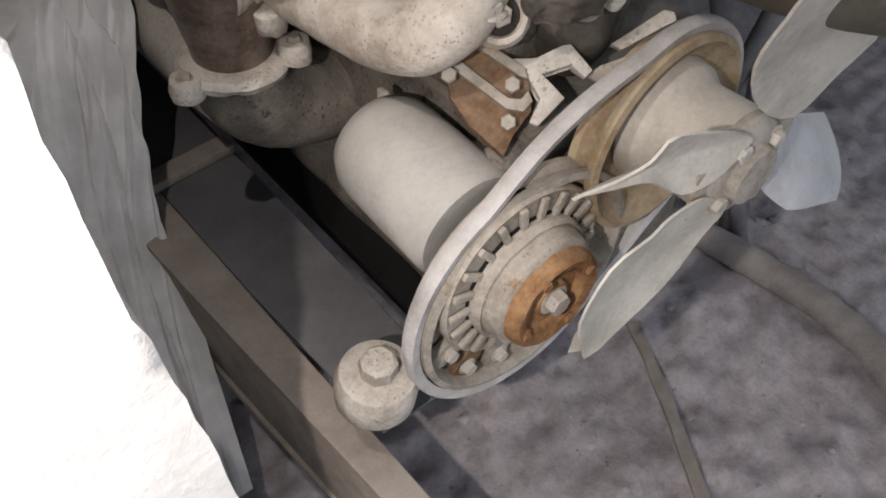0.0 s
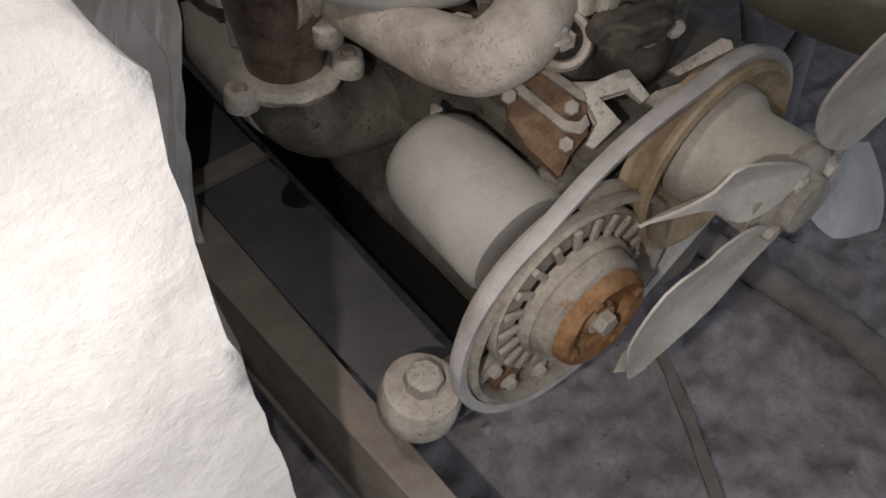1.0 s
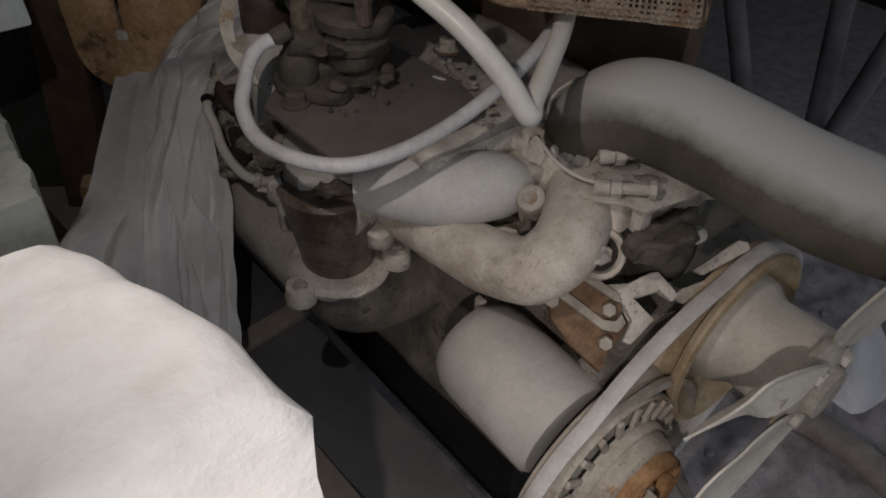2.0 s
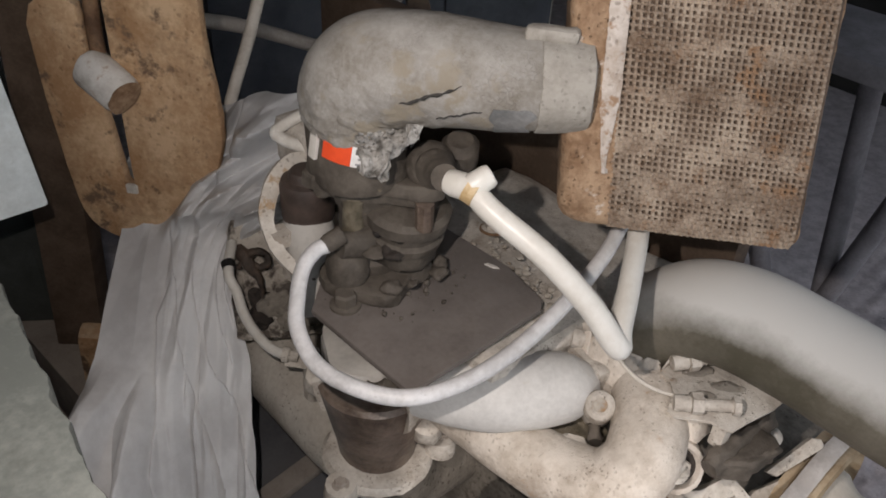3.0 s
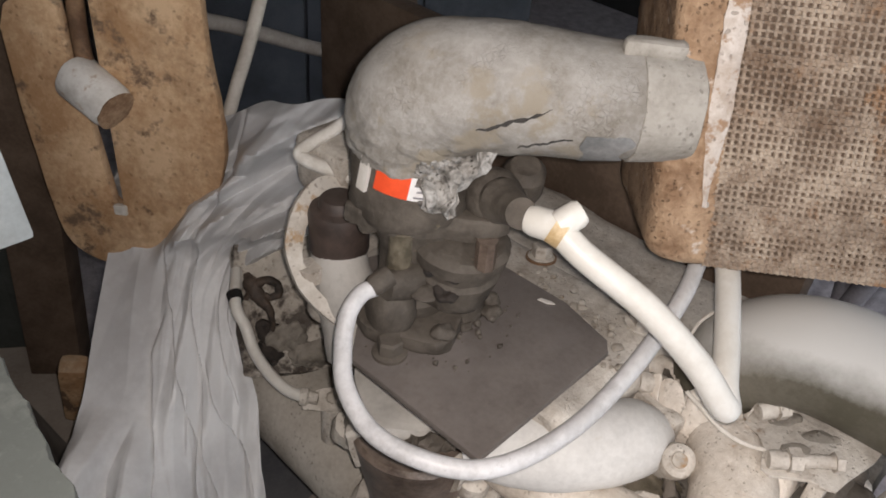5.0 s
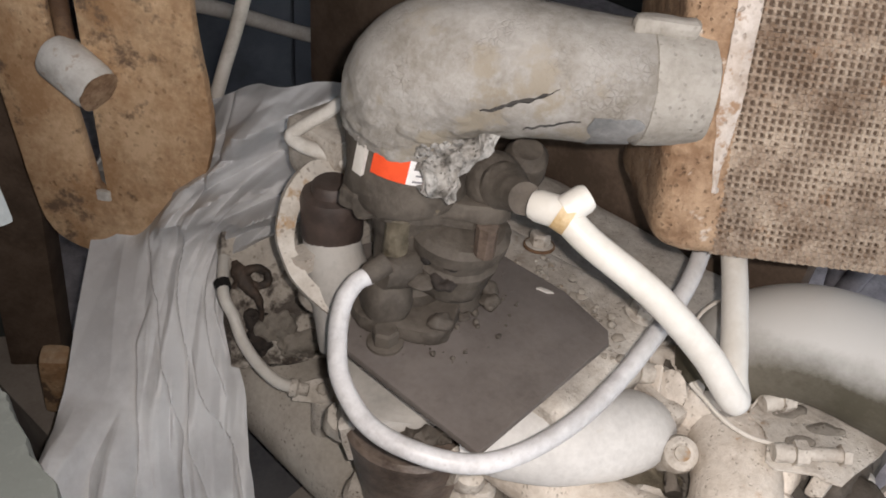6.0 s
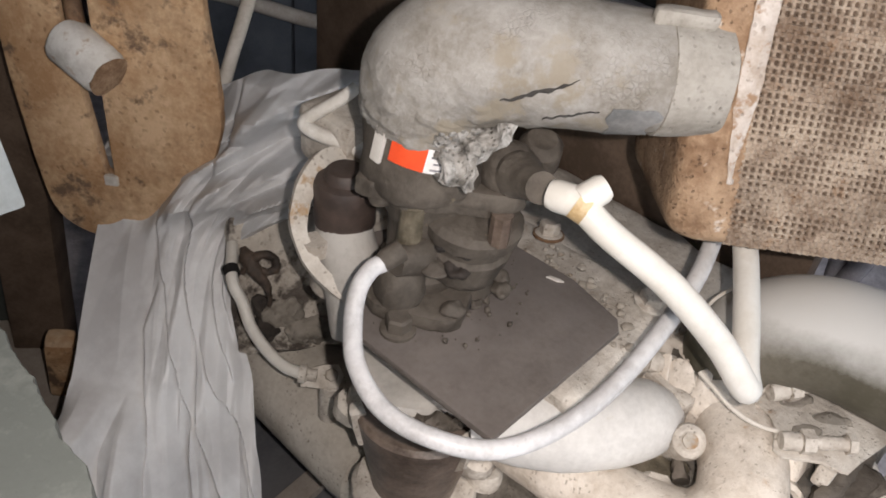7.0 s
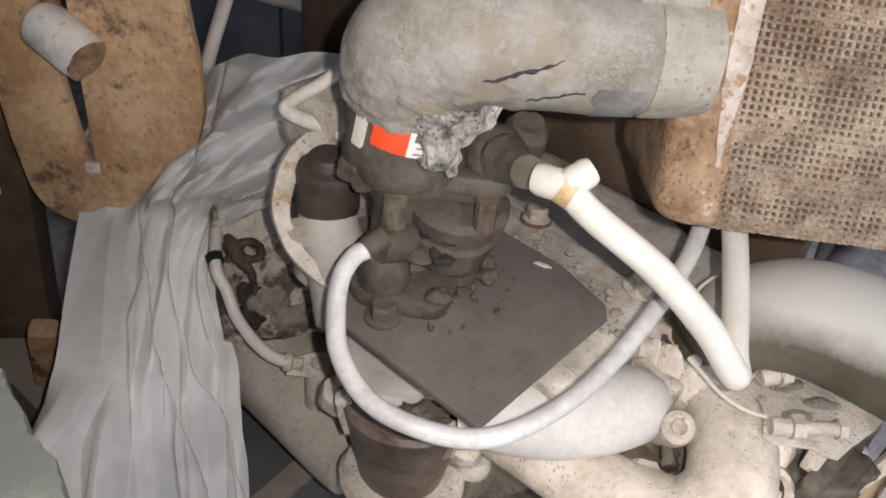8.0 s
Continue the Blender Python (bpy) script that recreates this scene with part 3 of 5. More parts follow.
def build_fan():
    c = Vector((0.722, 0.0, 0.612))
    pu = thing("fan_pulley", "ochre-stained dusty pulley carrying the cooling fan", "pulley")
    m = axis((0.752, 0.556, 0.574), (0, -1, 0))
    part("rim", turned([(0.0, -0.012), (0.096, -0.012), (0.096, -0.004), (0.088, 0.0), (0.088, 0.006), (0.096, 0.010), (0.096, 0.018), (0.090, 0.020), (0.084, 0.010), (0.070, 0.004), (0.0, 0.004)], m, 44), OCHRE, pu, "ochre rusted rim")
    m = axis((0.750, 0.55, 0.590), (0, -1, 0))
    part("spacer", turned([(0.0, 0.0), (0.058, 0.0), (0.056, 0.016), (0.050, 0.024), (0.047, 0.030), (0.048, 0.080), (0.044, 0.088), (0.0, 0.088)], m, 40), BLADE, pu)
    f = thing("cooling_fan", "pale four-bladed metal cooling fan on its pulley", "fan")
    hub_y = 0.450
    m = axis((c.x, hub_y, c.z), (0, -1, 0))
    hub = part("hub", turned([(0.0, -0.012), (0.046, -0.012), (0.046, -0.006), (0.040, 0.0), (0.026, 0.003), (0.024, 0.012), (0.0, 0.013)], m, 32), PULLEY, f)
    for k in range(4):
        a = 0.6 + k * math.pi / 2
        hexnut((c.x + 0.033 * math.cos(a), hub_y, c.z + 0.033 * math.sin(a)), (0, -1, 0), 0.008, 0.008, hub, CREAM, "bolt")
    for ang, material, tip, broad, lean, lab in ((337, BLADE_BLUE, 0.175, 1.15, -40, "bluish white blade"),):
        a = radians(ang)
        rad = Vector((math.cos(a), 0, math.sin(a)))
        tan = Vector((-math.sin(a), 0, math.cos(a)))
        fwd = Vector((0, -1, 0))

        def place(u, v, rad=rad, tan=tan, tip=tip, broad=broad, lean=lean):
            r = 0.036 + (tip - 0.036) * v
            w = (0.022 + 0.034 * min(v * 3.2, 1.0)) * (1 + (broad - 1) * min(1.0, v * 2.5))
            s = (u - 0.5) * 2 * w * 0.62
            twist = radians(lean * min(1.0, v * 2.5))
            camber = 0.010 * (1 - (2 * u - 1) ** 2) * min(1.0, v * 2)
            q = rad * r + tan * s * math.cos(twist) + fwd * (s * math.sin(twist) + camber)
            return Vector((c.x, hub_y, c.z)) + q

        part("blade", sheet(16, 10, place, 0.0025), material, f, lab)
    # the three pressed blades that stand towards the lens
    def pressed(rim, dish):
        rim = spline(rim, 3, True)
        mid = sum(rim, Vector()) / len(rim) + Vector((0, dish, 0))
        bm = bmesh.new()
        rings = [[bm.verts.new(mid.lerp(p, f) + Vector((0, dish * (f - f * f), 0))) for p in rim] for f in (0.35, 0.7, 1.0)]
        heart = bm.verts.new(mid)
        n = len(rim)
        for k in range(n):
            bm.faces.new((heart, rings[0][k], rings[0][(k + 1) % n]))
            for lo, hi in zip(rings, rings[1:]):
                bm.faces.new((lo[k], hi[k], hi[(k + 1) % n], lo[(k + 1) % n]))
        bm.normal_update()
        bmesh.ops.solidify(bm, geom=bm.faces[:], thickness=0.0022)
        return bm

    part("blade", pressed([(0.704, 0.449, 0.679), (0.654, 0.438, 0.737), (0.651, 0.428, 0.776), (0.658, 0.42, 0.798), (0.744, 0.42, 0.777), (0.811, 0.43, 0.716), (0.79, 0.44, 0.677), (0.765, 0.449, 0.644)], 0.006), BLADE, f)
    part("blade", pressed([(0.541, 0.468, 0.671), (0.575, 0.462, 0.672), (0.602, 0.458, 0.677), (0.619, 0.452, 0.695), (0.701, 0.447, 0.659), (0.701, 0.447, 0.643), (0.679, 0.45, 0.625), (0.648, 0.456, 0.623), (0.613, 0.46, 0.65), (0.578, 0.464, 0.66)], 0.010), BLADE, f)
    part("blade", pressed([(0.671, 0.447, 0.612), (0.636, 0.449, 0.611), (0.621, 0.451, 0.599), (0.587, 0.455, 0.583), (0.572, 0.46, 0.528), (0.588, 0.462, 0.478), (0.591, 0.462, 0.467), (0.594, 0.462, 0.464), (0.612, 0.461, 0.466), (0.617, 0.461, 0.470), (0.671, 0.455, 0.508), (0.694, 0.45, 0.554), (0.711, 0.447, 0.581)], 0.008), BLADE, f)
    part("spider", box((c.x, hub_y + 0.004, c.z), (0.12, 0.004, 0.045), 0.002), PULLEY, f)


build_fan()


def build_canister():
    c = thing("filter_canister", "pale dusty grey filter canister beside the block", "canister")
    m = axis((0.560, 0.578, 0.548), (-0.02, 1, 0.10))
    part("shell", turned([(0.0, 0.0), (0.050, 0.0), (0.054, 0.006), (0.053, 0.10), (0.051, 0.116), (0.044, 0.130), (0.030, 0.137), (0.0, 0.139)], m, 44), CANW, c)
    part("tab", lumpy(box((0.572, 0.712, 0.592), (0.006, 0.012, 0.022), 0.002), 0.001, 80), CREAM, c)
    part("mount", box((0.612, 0.63, 0.53), (0.04, 0.07, 0.05), 0.006), BLOCK, c)


build_canister()


def build_engine_mount():
    k = thing("engine_mount", "cream rubber engine mount with a hexagon nut", "mount")
    up = (0.05, -0.1, 1)
    part("buffer", turned([(0.0, -0.055), (0.030, -0.055), (0.037, -0.046), (0.038, -0.020), (0.034, -0.010), (0.026, -0.007), (0.0, -0.006)], axis((0.462, 0.577, 0.440), up), 36), CREAM, k)
    part("nut", turned([(0.0, -0.008), (0.017, -0.008), (0.018, -0.002), (0.017, 0.008), (0.013, 0.011), (0.0, 0.011)], axis((0.462, 0.577, 0.440), up), 8), CREAM, k)
    part("bracket", box((0.525, 0.592, 0.380), (0.14, 0.045, 0.014), 0.004), RAIL, k)


build_engine_mount()


def build_manifold():
    g = thing("exhaust_manifold", "cream dusty cast manifold pipe with bolted end", "manifold")
    part("pipe", tube([(0.552, 0.855, 0.664), (0.545, 0.815, 0.668), (0.544, 0.775, 0.671), (0.547, 0.729, 0.675), (0.553, 0.686, 0.679), (0.563, 0.650, 0.688), (0.584, 0.636, 0.706), (0.609, 0.646, 0.718), (0.640, 0.668, 0.722)], [0.026, 0.026, 0.026, 0.027, 0.0285, 0.029, 0.030, 0.030, 0.033], 28, 8, 0.05), MANIF, g)
    boss = part("end_boss", lumpy(turned([(0.0, -0.02), (0.024, -0.02), (0.024, 0.006), (0.021, 0.013), (0.017, 0.014), (0.015, 0.008), (0.0, 0.008)], axis((0.618, 0.624, 0.698), (-0.48, -0.58, 0.5)), 26), 0.001, 60), MANIF, g)
    # thin black ring paints the recess shade round the bolt
    part("recess", turned([(0.009, 0.0083), (0.0152, 0.0083), (0.0152, 0.009), (0.009, 0.009)], axis((0.618, 0.624, 0.698), (-0.48, -0.58, 0.5)), 26), OIL_SHADE, g, "ring painted black for the shaded recess round the bolt")
    hexnut((0.6145, 0.620, 0.7015), (-0.48, -0.58, 0.5), 0.0095, 0.012, boss, CREAM, "bolt", "cream dusty bolt head", False)
    d = thing("inlet_runner", "smooth white dusty inlet pipe on the head", "pipe")
    part("runner", tube([(0.498, 0.802, 0.712), (0.518, 0.781, 0.717), (0.541, 0.756, 0.721), (0.570, 0.733, 0.723), (0.596, 0.718, 0.722), (0.614, 0.711, 0.720)], [0.020, 0.029, 0.033, 0.033, 0.028, 0.017], 30, 8, 0.03), WHITEP, d)
    part("flange", lumpy(box((0.622, 0.722, 0.715), (0.016, 0.05, 0.05), 0.004, pose(0, 0, 0, 0, 0, -12)), 0.002, 50, 4), CREAM, d)


build_manifold()


def cast(points, thick):
    """A flat casting with the given outline, its back away from the lens side."""
    bm = bmesh.new()
    front = [bm.verts.new(p) for p in points]
    face = bm.faces.new(front)
    bm.normal_update()
    away = face.normal * (thick if face.normal.y > 0 else -thick)
    back = [bm.verts.new(v.co + away) for v in front]
    bm.faces.new(back[::-1])
    for k in range(len(front)):
        q = (k + 1) % len(front)
        bm.faces.new((front[q], front[k], back[k], back[q]))
    bmesh.ops.bevel(bm, geom=bm.edges[:], offset=0.0015, segments=2, affect="EDGES", profile=0.6)
    return bm


def build_rust_bracket():
    b = thing("bracket", "rust-brown ribbed bracket with bolts beside the canister", "bracket")
    plate = part("plate", cast([(0.583, 0.641, 0.653), (0.614, 0.639, 0.670), (0.630, 0.597, 0.650), (0.622, 0.583, 0.634), (0.602, 0.581, 0.620), (0.589, 0.576, 0.609), (0.579, 0.607, 0.625), (0.577, 0.629, 0.640)], 0.014), RUSTY, b)
    part("rib", cast([(0.606, 0.638, 0.673), (0.612, 0.637, 0.676), (0.629, 0.602, 0.661), (0.627, 0.595, 0.655), (0.623, 0.600, 0.656), (0.607, 0.634, 0.670)], 0.010), PULLEY, b)
    part("rib", cast([(0.586, 0.639, 0.661), (0.592, 0.638, 0.664), (0.609, 0.597, 0.644), (0.616, 0.590, 0.644), (0.623, 0.590, 0.649), (0.622, 0.583, 0.643), (0.613, 0.583, 0.637), (0.604, 0.593, 0.638), (0.586, 0.635, 0.658)], 0.012), PULLEY, b)
    for p in ((0.614, 0.599, 0.652), (0.599, 0.585, 0.632), (0.580, 0.634, 0.656)):
        hexnut(p, (-0.5, -0.5, 0.6), 0.0065, 0.009, plate, PULLEY, "bolt", washer=False)
    s = thing("stay", "cream dusty flat bars on the engine front", "stay")
    part("bar", cast([(0.697, 0.577, 0.668), (0.741, 0.566, 0.688), (0.747, 0.560, 0.687), (0.746, 0.555, 0.682), (0.739, 0.557, 0.680), (0.702, 0.569, 0.665)], 0.008), CREAM, s)
    part("bar", cast([(0.675, 0.578, 0.647), (0.687, 0.576, 0.653), (0.746, 0.549, 0.670), (0.746, 0.544, 0.666), (0.681, 0.568, 0.643)], 0.008), PULLEY, s)
    link = thing("pump_bracket", "cream cast fork on the engine front", "bracket")
    part("fork", cast([(0.626, 0.615, 0.663), (0.642, 0.603, 0.664), (0.662, 0.596, 0.671), (0.667, 0.592, 0.672), (0.672, 0.570, 0.658), (0.664, 0.570, 0.654), (0.660, 0.583, 0.661), (0.640, 0.593, 0.655), (0.645, 0.571, 0.643), (0.619, 0.572, 0.627), (0.615, 0.578, 0.629), (0.630, 0.583, 0.642), (0.630, 0.597, 0.652)], 0.010), CREAM, link)


build_rust_bracket()
pump = thing("fuel_pump", "dark brown oily pump body behind the belt", "pump")
part("body", lumpy(turned([(0.0, -0.04), (0.034, -0.04), (0.038, -0.01), (0.036, 0.012), (0.026, 0.024), (0.0, 0.026)], axis((0.700, 0.622, 0.672), (-0.2, -0.4, 0.9)), 26), 0.003, 40), SOOT, pump)
part("cap", lumpy(turned([(0.0, 0.0), (0.014, 0.0), (0.014, 0.02), (0.0, 0.022)], axis((0.690, 0.604, 0.69), (-0.2, -0.4, 0.9)), 18), 0.001, 60), CREAM, pump)
part("stud", turned([(0.0, 0.0), (0.007, 0.0), (0.008, 0.008), (0.0, 0.014)], axis((0.704, 0.588, 0.695), (-0.2, -0.4, 0.9)), 14), SLEEVE, pump)

def build_collar():
    c = thing("breather_pipe", "brown iron pipe cup in a cream bolted collar", "pipe")
    part("cup", lumpy(turned([(0.0, 0.0), (0.036, 0.0), (0.038, 0.02), (0.050, 0.085), (0.053, 0.10), (0.049, 0.104), (0.0, 0.102)], axis((0.502, 0.852, 0.592), (-0.02, 0.0, 1)), 36), 0.0015, 40), CUPM, c, "dark brown iron cup")
    part("collar", lumpy(turned([(0.036, -0.007), (0.049, -0.007), (0.052, 0.0), (0.049, 0.006), (0.040, 0.008)], axis((0.500, 0.848, 0.590), (0.05, 0, 1)), 48), 0.003, 60), CREAM, c)
    for x, y, h in ((0.446, 0.834, 0.590), (0.546, 0.812, 0.602)):
        ear = part("ear", lumpy(turned([(0.0, -0.010), (0.015, -0.010), (0.016, 0.0), (0.014, 0.010), (0.0, 0.010)], axis((x, y, h), (0, 0, 1)), 18), 0.0015, 60), CREAM, c)
        hexnut((x, y, h + 0.009), (0, 0, 1), 0.006, 0.006, ear, RAIL, "bolt")
    for a, b in ((92, 158), (262, 308)):
        part("crust", lumpy(lumpy(turned([(0.044, 0.066), (0.049, 0.068), (0.0535, 0.078), (0.0555, 0.090), (0.055, 0.103), (0.046, 0.107)], axis((0.502, 0.852, 0.592), (-0.02, 0.0, 1)), 40, a, b), 0.005, 60), 0.002, 150), CREAM, c, "cream crust on the rim")
    for p in ((0.472, 0.900, 0.664), (0.522, 0.806, 0.645)):
        part("flange_ear", lumpy(turned([(0.0, -0.012), (0.012, -0.012), (0.015, -0.002), (0.012, 0.010), (0.0, 0.012)], axis(p, (-0.2, -0.2, 1)), 20), 0.004, 70), CREAM, c)
    part("shoulder", lumpy(lumpy(slab([(0.462, 0.872), (0.466, 0.852), (0.484, 0.832), (0.505, 0.820), (0.560, 0.815), (0.570, 0.90), (0.500, 0.925), (0.482, 0.912)], 0.030, Matrix.Translation((0, 0, 0.682)), 0.009), 0.003, 45, 4), 0.0012, 130), CANW, c, "smooth cream casting shoulder")
    for p, r in (((0.478, 0.834, 0.700), 0.008), ((0.488, 0.825, 0.703), 0.010), ((0.500, 0.818, 0.701), 0.008)):
        b = bmesh.new()
        bmesh.ops.create_icosphere(b, subdivisions=3, radius=r)
        b.transform(Matrix.Translation(p) @ Matrix.Diagonal((1.3, 0.9, 0.6, 1)))
        part("crumb", lumpy(lumpy(b, 0.005, 100), 0.002, 240), SOOT, c, "dark oily crumbs")
    part("elbow", tube([(0.502, 0.852, 0.588), (0.512, 0.858, 0.55), (0.545, 0.868, 0.515), (0.60, 0.875, 0.495), (0.66, 0.88, 0.49)], [0.046, 0.048, 0.05, 0.05, 0.05], 22, 6, 0.05), BLOCK, c)


build_collar()


# ---- the top of the engine ----
def build_deck():
    d = thing("rocker_cover", "cream-white dusty cast cover with bolts and pockets", "cover")

    def deck(u, v):
        x0 = 0.612 + 0.022 * (1 - v)
        x, y = x0 + (0.775 - x0) * u, 0.624 + 0.136 * v
        p = Vector((x, y, 0))
        z = 0.742 - 0.034 * max(0.0, min(1.0, (0.635 - x) / 0.06)) ** 1.3 - 0.03 * u * u
        z += 0.008 * noise.noise(p * 24) + 0.006 * noise.noise(p * 55 + Vector((0, 0, 3))) + 0.003 * noise.noise(p * 130)
        # hollows with steep walls: place, half lengths, turn, depth
        for px, py, a, b, turn, depth in ((0.572, 0.692, 0.024, 0.015, 0, 0.045), (0.592, 0.619, 0.011, 0.009, 20, 0.022), (0.674, 0.615, 0.015, 0.006, -28, 0.020), (0.638, 0.716, 0.007, 0.032, 8, 0.013), (0.650, 0.670, 0.006, 0.020, -40, 0.012), (0.700, 0.700, 0.022, 0.03, 0, 0.03)):
            c, q = math.cos(radians(turn)), math.sin(radians(turn))
            dx, dy = x - px + 0.003 * noise.noise(p * 60), y - py + 0.003 * noise.noise(p * 60 + Vector((5, 0, 0)))
            d = math.hypot((dx * c + dy * q) / a, (dy * c - dx * q) / b)
            z -= depth * max(0.0, min(1.0, (1.25 - d) / 0.35))
        e = min(u * 1.2, 1 - u, v, 1 - v) * 11
        return Vector((x, y, z - 0.03 * max(0.0, 1 - e) ** 2))

    part("deck", sheet(100, 116, deck, -0.008), MANIF, d)
    part("pocket_floor", lumpy(box((0.575, 0.703, 0.675), (0.075, 0.050, 0.03), 0.006), 0.003, 60, 5), GREASE, d, "olive greasy pocket floor")
    part("cavity_block", lumpy(box((0.565, 0.688, 0.690), (0.022, 0.020, 0.02), 0.004), 0.002, 70, 3), CREAM, d)
    part("boss_bore", turned([(0.0, 0.015), (0.0055, 0.015), (0.0055, 0.0182), (0.0, 0.0182)], axis((0.599, 0.688, 0.719), (-0.45, -0.30, 0.75)), 18), PULLEY, d)
    part("boss", lumpy(turned([(0.0, -0.03), (0.0128, -0.03), (0.0132, 0.010), (0.0118, 0.015), (0.008, 0.017), (0.0055, 0.016), (0.0, 0.016)], axis((0.599, 0.688, 0.719), (-0.45, -0.30, 0.75)), 26), 0.0008, 60), CREAM, d)
    hexnut((0.568, 0.684, 0.690), (0, 0, 1), 0.013, 0.012, d, CREAM, "bolt")
    hexnut((0.600, 0.618, 0.710), (0.1, 0, 1), 0.011, 0.010, d, CREAM, "bolt")
    hexnut((0.655, 0.766, 0.768), (-0.1, -0.1, 1), 0.011, 0.010, d, CREAM, "bolt")
    part("rear_deck", lumpy(box((0.60, 0.86, 0.726), (0.15, 0.24, 0.07), 0.015), 0.005, 35, 10), CREAM, d)
    part("right_deck", lumpy(box((0.722, 0.85, 0.712), (0.134, 0.27, 0.06), 0.012), 0.005, 35, 8), CREAM, d)
    part("ridge", lumpy(tube([(0.62, 0.742, 0.745), (0.645, 0.72, 0.735), (0.655, 0.70, 0.722)], 0.008, 10), 0.002, 50), CREAM, d)


build_deck()
streak = thing("oil_streaks", "dark oily dirt caked in the cover hollows", "dirt")
for pts, r in (([(0.650, 0.752, 0.742), (0.645, 0.735, 0.741), (0.639, 0.714, 0.738), (0.634, 0.690, 0.738)], 0.0065), ([(0.634, 0.688, 0.739), (0.648, 0.668, 0.741), (0.664, 0.645, 0.741)], 0.005), ([(0.618, 0.596, 0.718), (0.655, 0.594, 0.722), (0.700, 0.592, 0.72)], 0.008), ([(0.606, 0.704, 0.712), (0.600, 0.690, 0.705), (0.585, 0.676, 0.70)], 0.005)):
    part("streak", lumpy(lumpy(tube(pts, r, 16, 10), 0.004, 60), 0.0015, 180), SOOT, streak)
part("streak", lumpy(lumpy(slab([(0.650, 0.606), (0.680, 0.590), (0.672, 0.570), (0.640, 0.574), (0.622, 0.591), (0.632, 0.604)], 0.020, Matrix.Translation((0, 0, 0.704)), 0.004), 0.004, 60, 4), 0.0015, 180), SOOT, streak)
rng = random.Random(33)
chips = bmesh.new()
for _ in range(150):
    f = rng.random()
    q = Vector((0.600, 0.756, 0.766)).lerp(Vector((0.632, 0.860, 0.768)), f) + Vector((rng.gauss(0.006, 0.008), rng.gauss(-0.004, 0.006), rng.uniform(-0.004, 0.003)))
    size = 0.0006 + 0.0042 * rng.random() ** 3
    b = bmesh.ops.create_icosphere(chips, subdivisions=1, radius=size)
    for v in b["verts"]:
        v.co = Vector((v.co.x * rng.uniform(0.6, 1.4), v.co.y * rng.uniform(0.6, 1.4), v.co.z * 0.6)) + q
tagged(part("rust_chips", chips, PULLEY, angle=50), "dusty brown crumbs and scale along the plate edge", "crumbs", kind="stuff")


def build_fitting(p, d, length, label):
    f = thing("pipe_fitting", label, "fitting", "pipe fittings")
    d = Vector(d).normalized()
    p = Vector(p)
    body = part("body", turned([(0.0, 0), (0.006, 0), (0.0065, 0.003), (0.0065, 0.012), (0.0045, 0.014)] + [(0.0045 + 0.0006 * (q % 2), 0.016 + (length - 0.018) * q / 16) for q in range(17)] + [(0.0, length)], axis(p, d), 16), CREAM, f)
    part("nut", turned([(0.0, 0.013), (0.0088, 0.013), (0.0088, 0.021), (0.0, 0.021)], axis(p, d), 6), CREAM, body)
    part("collar", turned([(0.0, length - 0.008), (0.0075, length - 0.008), (0.0075, length - 0.003), (0.0, length - 0.003)], axis(p, d), 6), CREAM, f)


build_fitting((0.643, 0.660, 0.764), (0.036, -0.024, 0.004), 0.043, "brassy cream fitting lying on a bent plate")
build_fitting((0.612, 0.636, 0.761), (0.034, -0.038, 0.004), 0.051, "cream fitting with a long stud on a bent plate")
brk = thing("fitting_plate", "bent cream metal plate under two pipe fittings", "plate")
part("plate", lumpy(slab([(0.637, 0.664), (0.657, 0.664), (0.676, 0.659), (0.707, 0.648), (0.703, 0.616), (0.699, 0.584), (0.672, 0.585), (0.645, 0.591), (0.628, 0.593), (0.624, 0.600), (0.624, 0.609), (0.606, 0.630), (0.608, 0.637), (0.626, 0.644), (0.633, 0.652)], 0.0025, Matrix.Translation((0, 0, 0.7525)), 0.0006), 0.0012, 90), CREAM, brk)
part("turned_lip", lumpy(sheet(3, 24, lambda u, v: Vector((0.640 + 0.066 * u, 0.664 - 0.016 * u * u, 0.754 + 0.010 * v * math.sin(math.pi * min(1.0, u * 1.4 + 0.1)) + 0.003 * noise.noise(Vector((u * 9, 0, 2))))), 0.0015), 0.001, 90), CREAM, brk)
# flattened dark lumps stand for the shaded openings in the plate
for px, py, turn_z, long in ((0.664, 0.621, -52, 0.014), (0.640, 0.628, -45, 0.010), (0.660, 0.646, -30, 0.014)):
    b = bmesh.new()
    bmesh.ops.create_icosphere(b, subdivisions=3, radius=1.0)
    b.transform(Matrix.Translation((px, py, 0.7552)) @ pose(0, 0, 0, 0, 0, turn_z) @ Matrix.Diagonal((long, 0.0055, 0.0014, 1)))
    part("grime", lumpy(lumpy(b, 0.002, 110), 0.0006, 300), BLOCK, brk, "dark patch painted for a hollow in the plate")
for px, py in ((0.660, 0.640), (0.640, 0.605)):
    part("leg", box((px, py, 0.738), (0.014, 0.012, 0.030), 0.003), CREAM, brk)
tagged(part("thin_wire", tube([(0.640, 0.720, 0.778), (0.649, 0.725, 0.788), (0.664, 0.725, 0.795), (0.680, 0.716, 0.802), (0.699, 0.692, 0.799)], 0.0014, 8), ROD), "thin white wire looped behind the fuel hose", "wire")
tagged(part("thin_wire", tube([(0.607, 0.700, 0.777), (0.605, 0.687, 0.774), (0.605, 0.668, 0.767), (0.614, 0.648, 0.761), (0.637, 0.621, 0.757)], 0.0016, 8), ROD), "thin white wire lying across the cover", "wire")
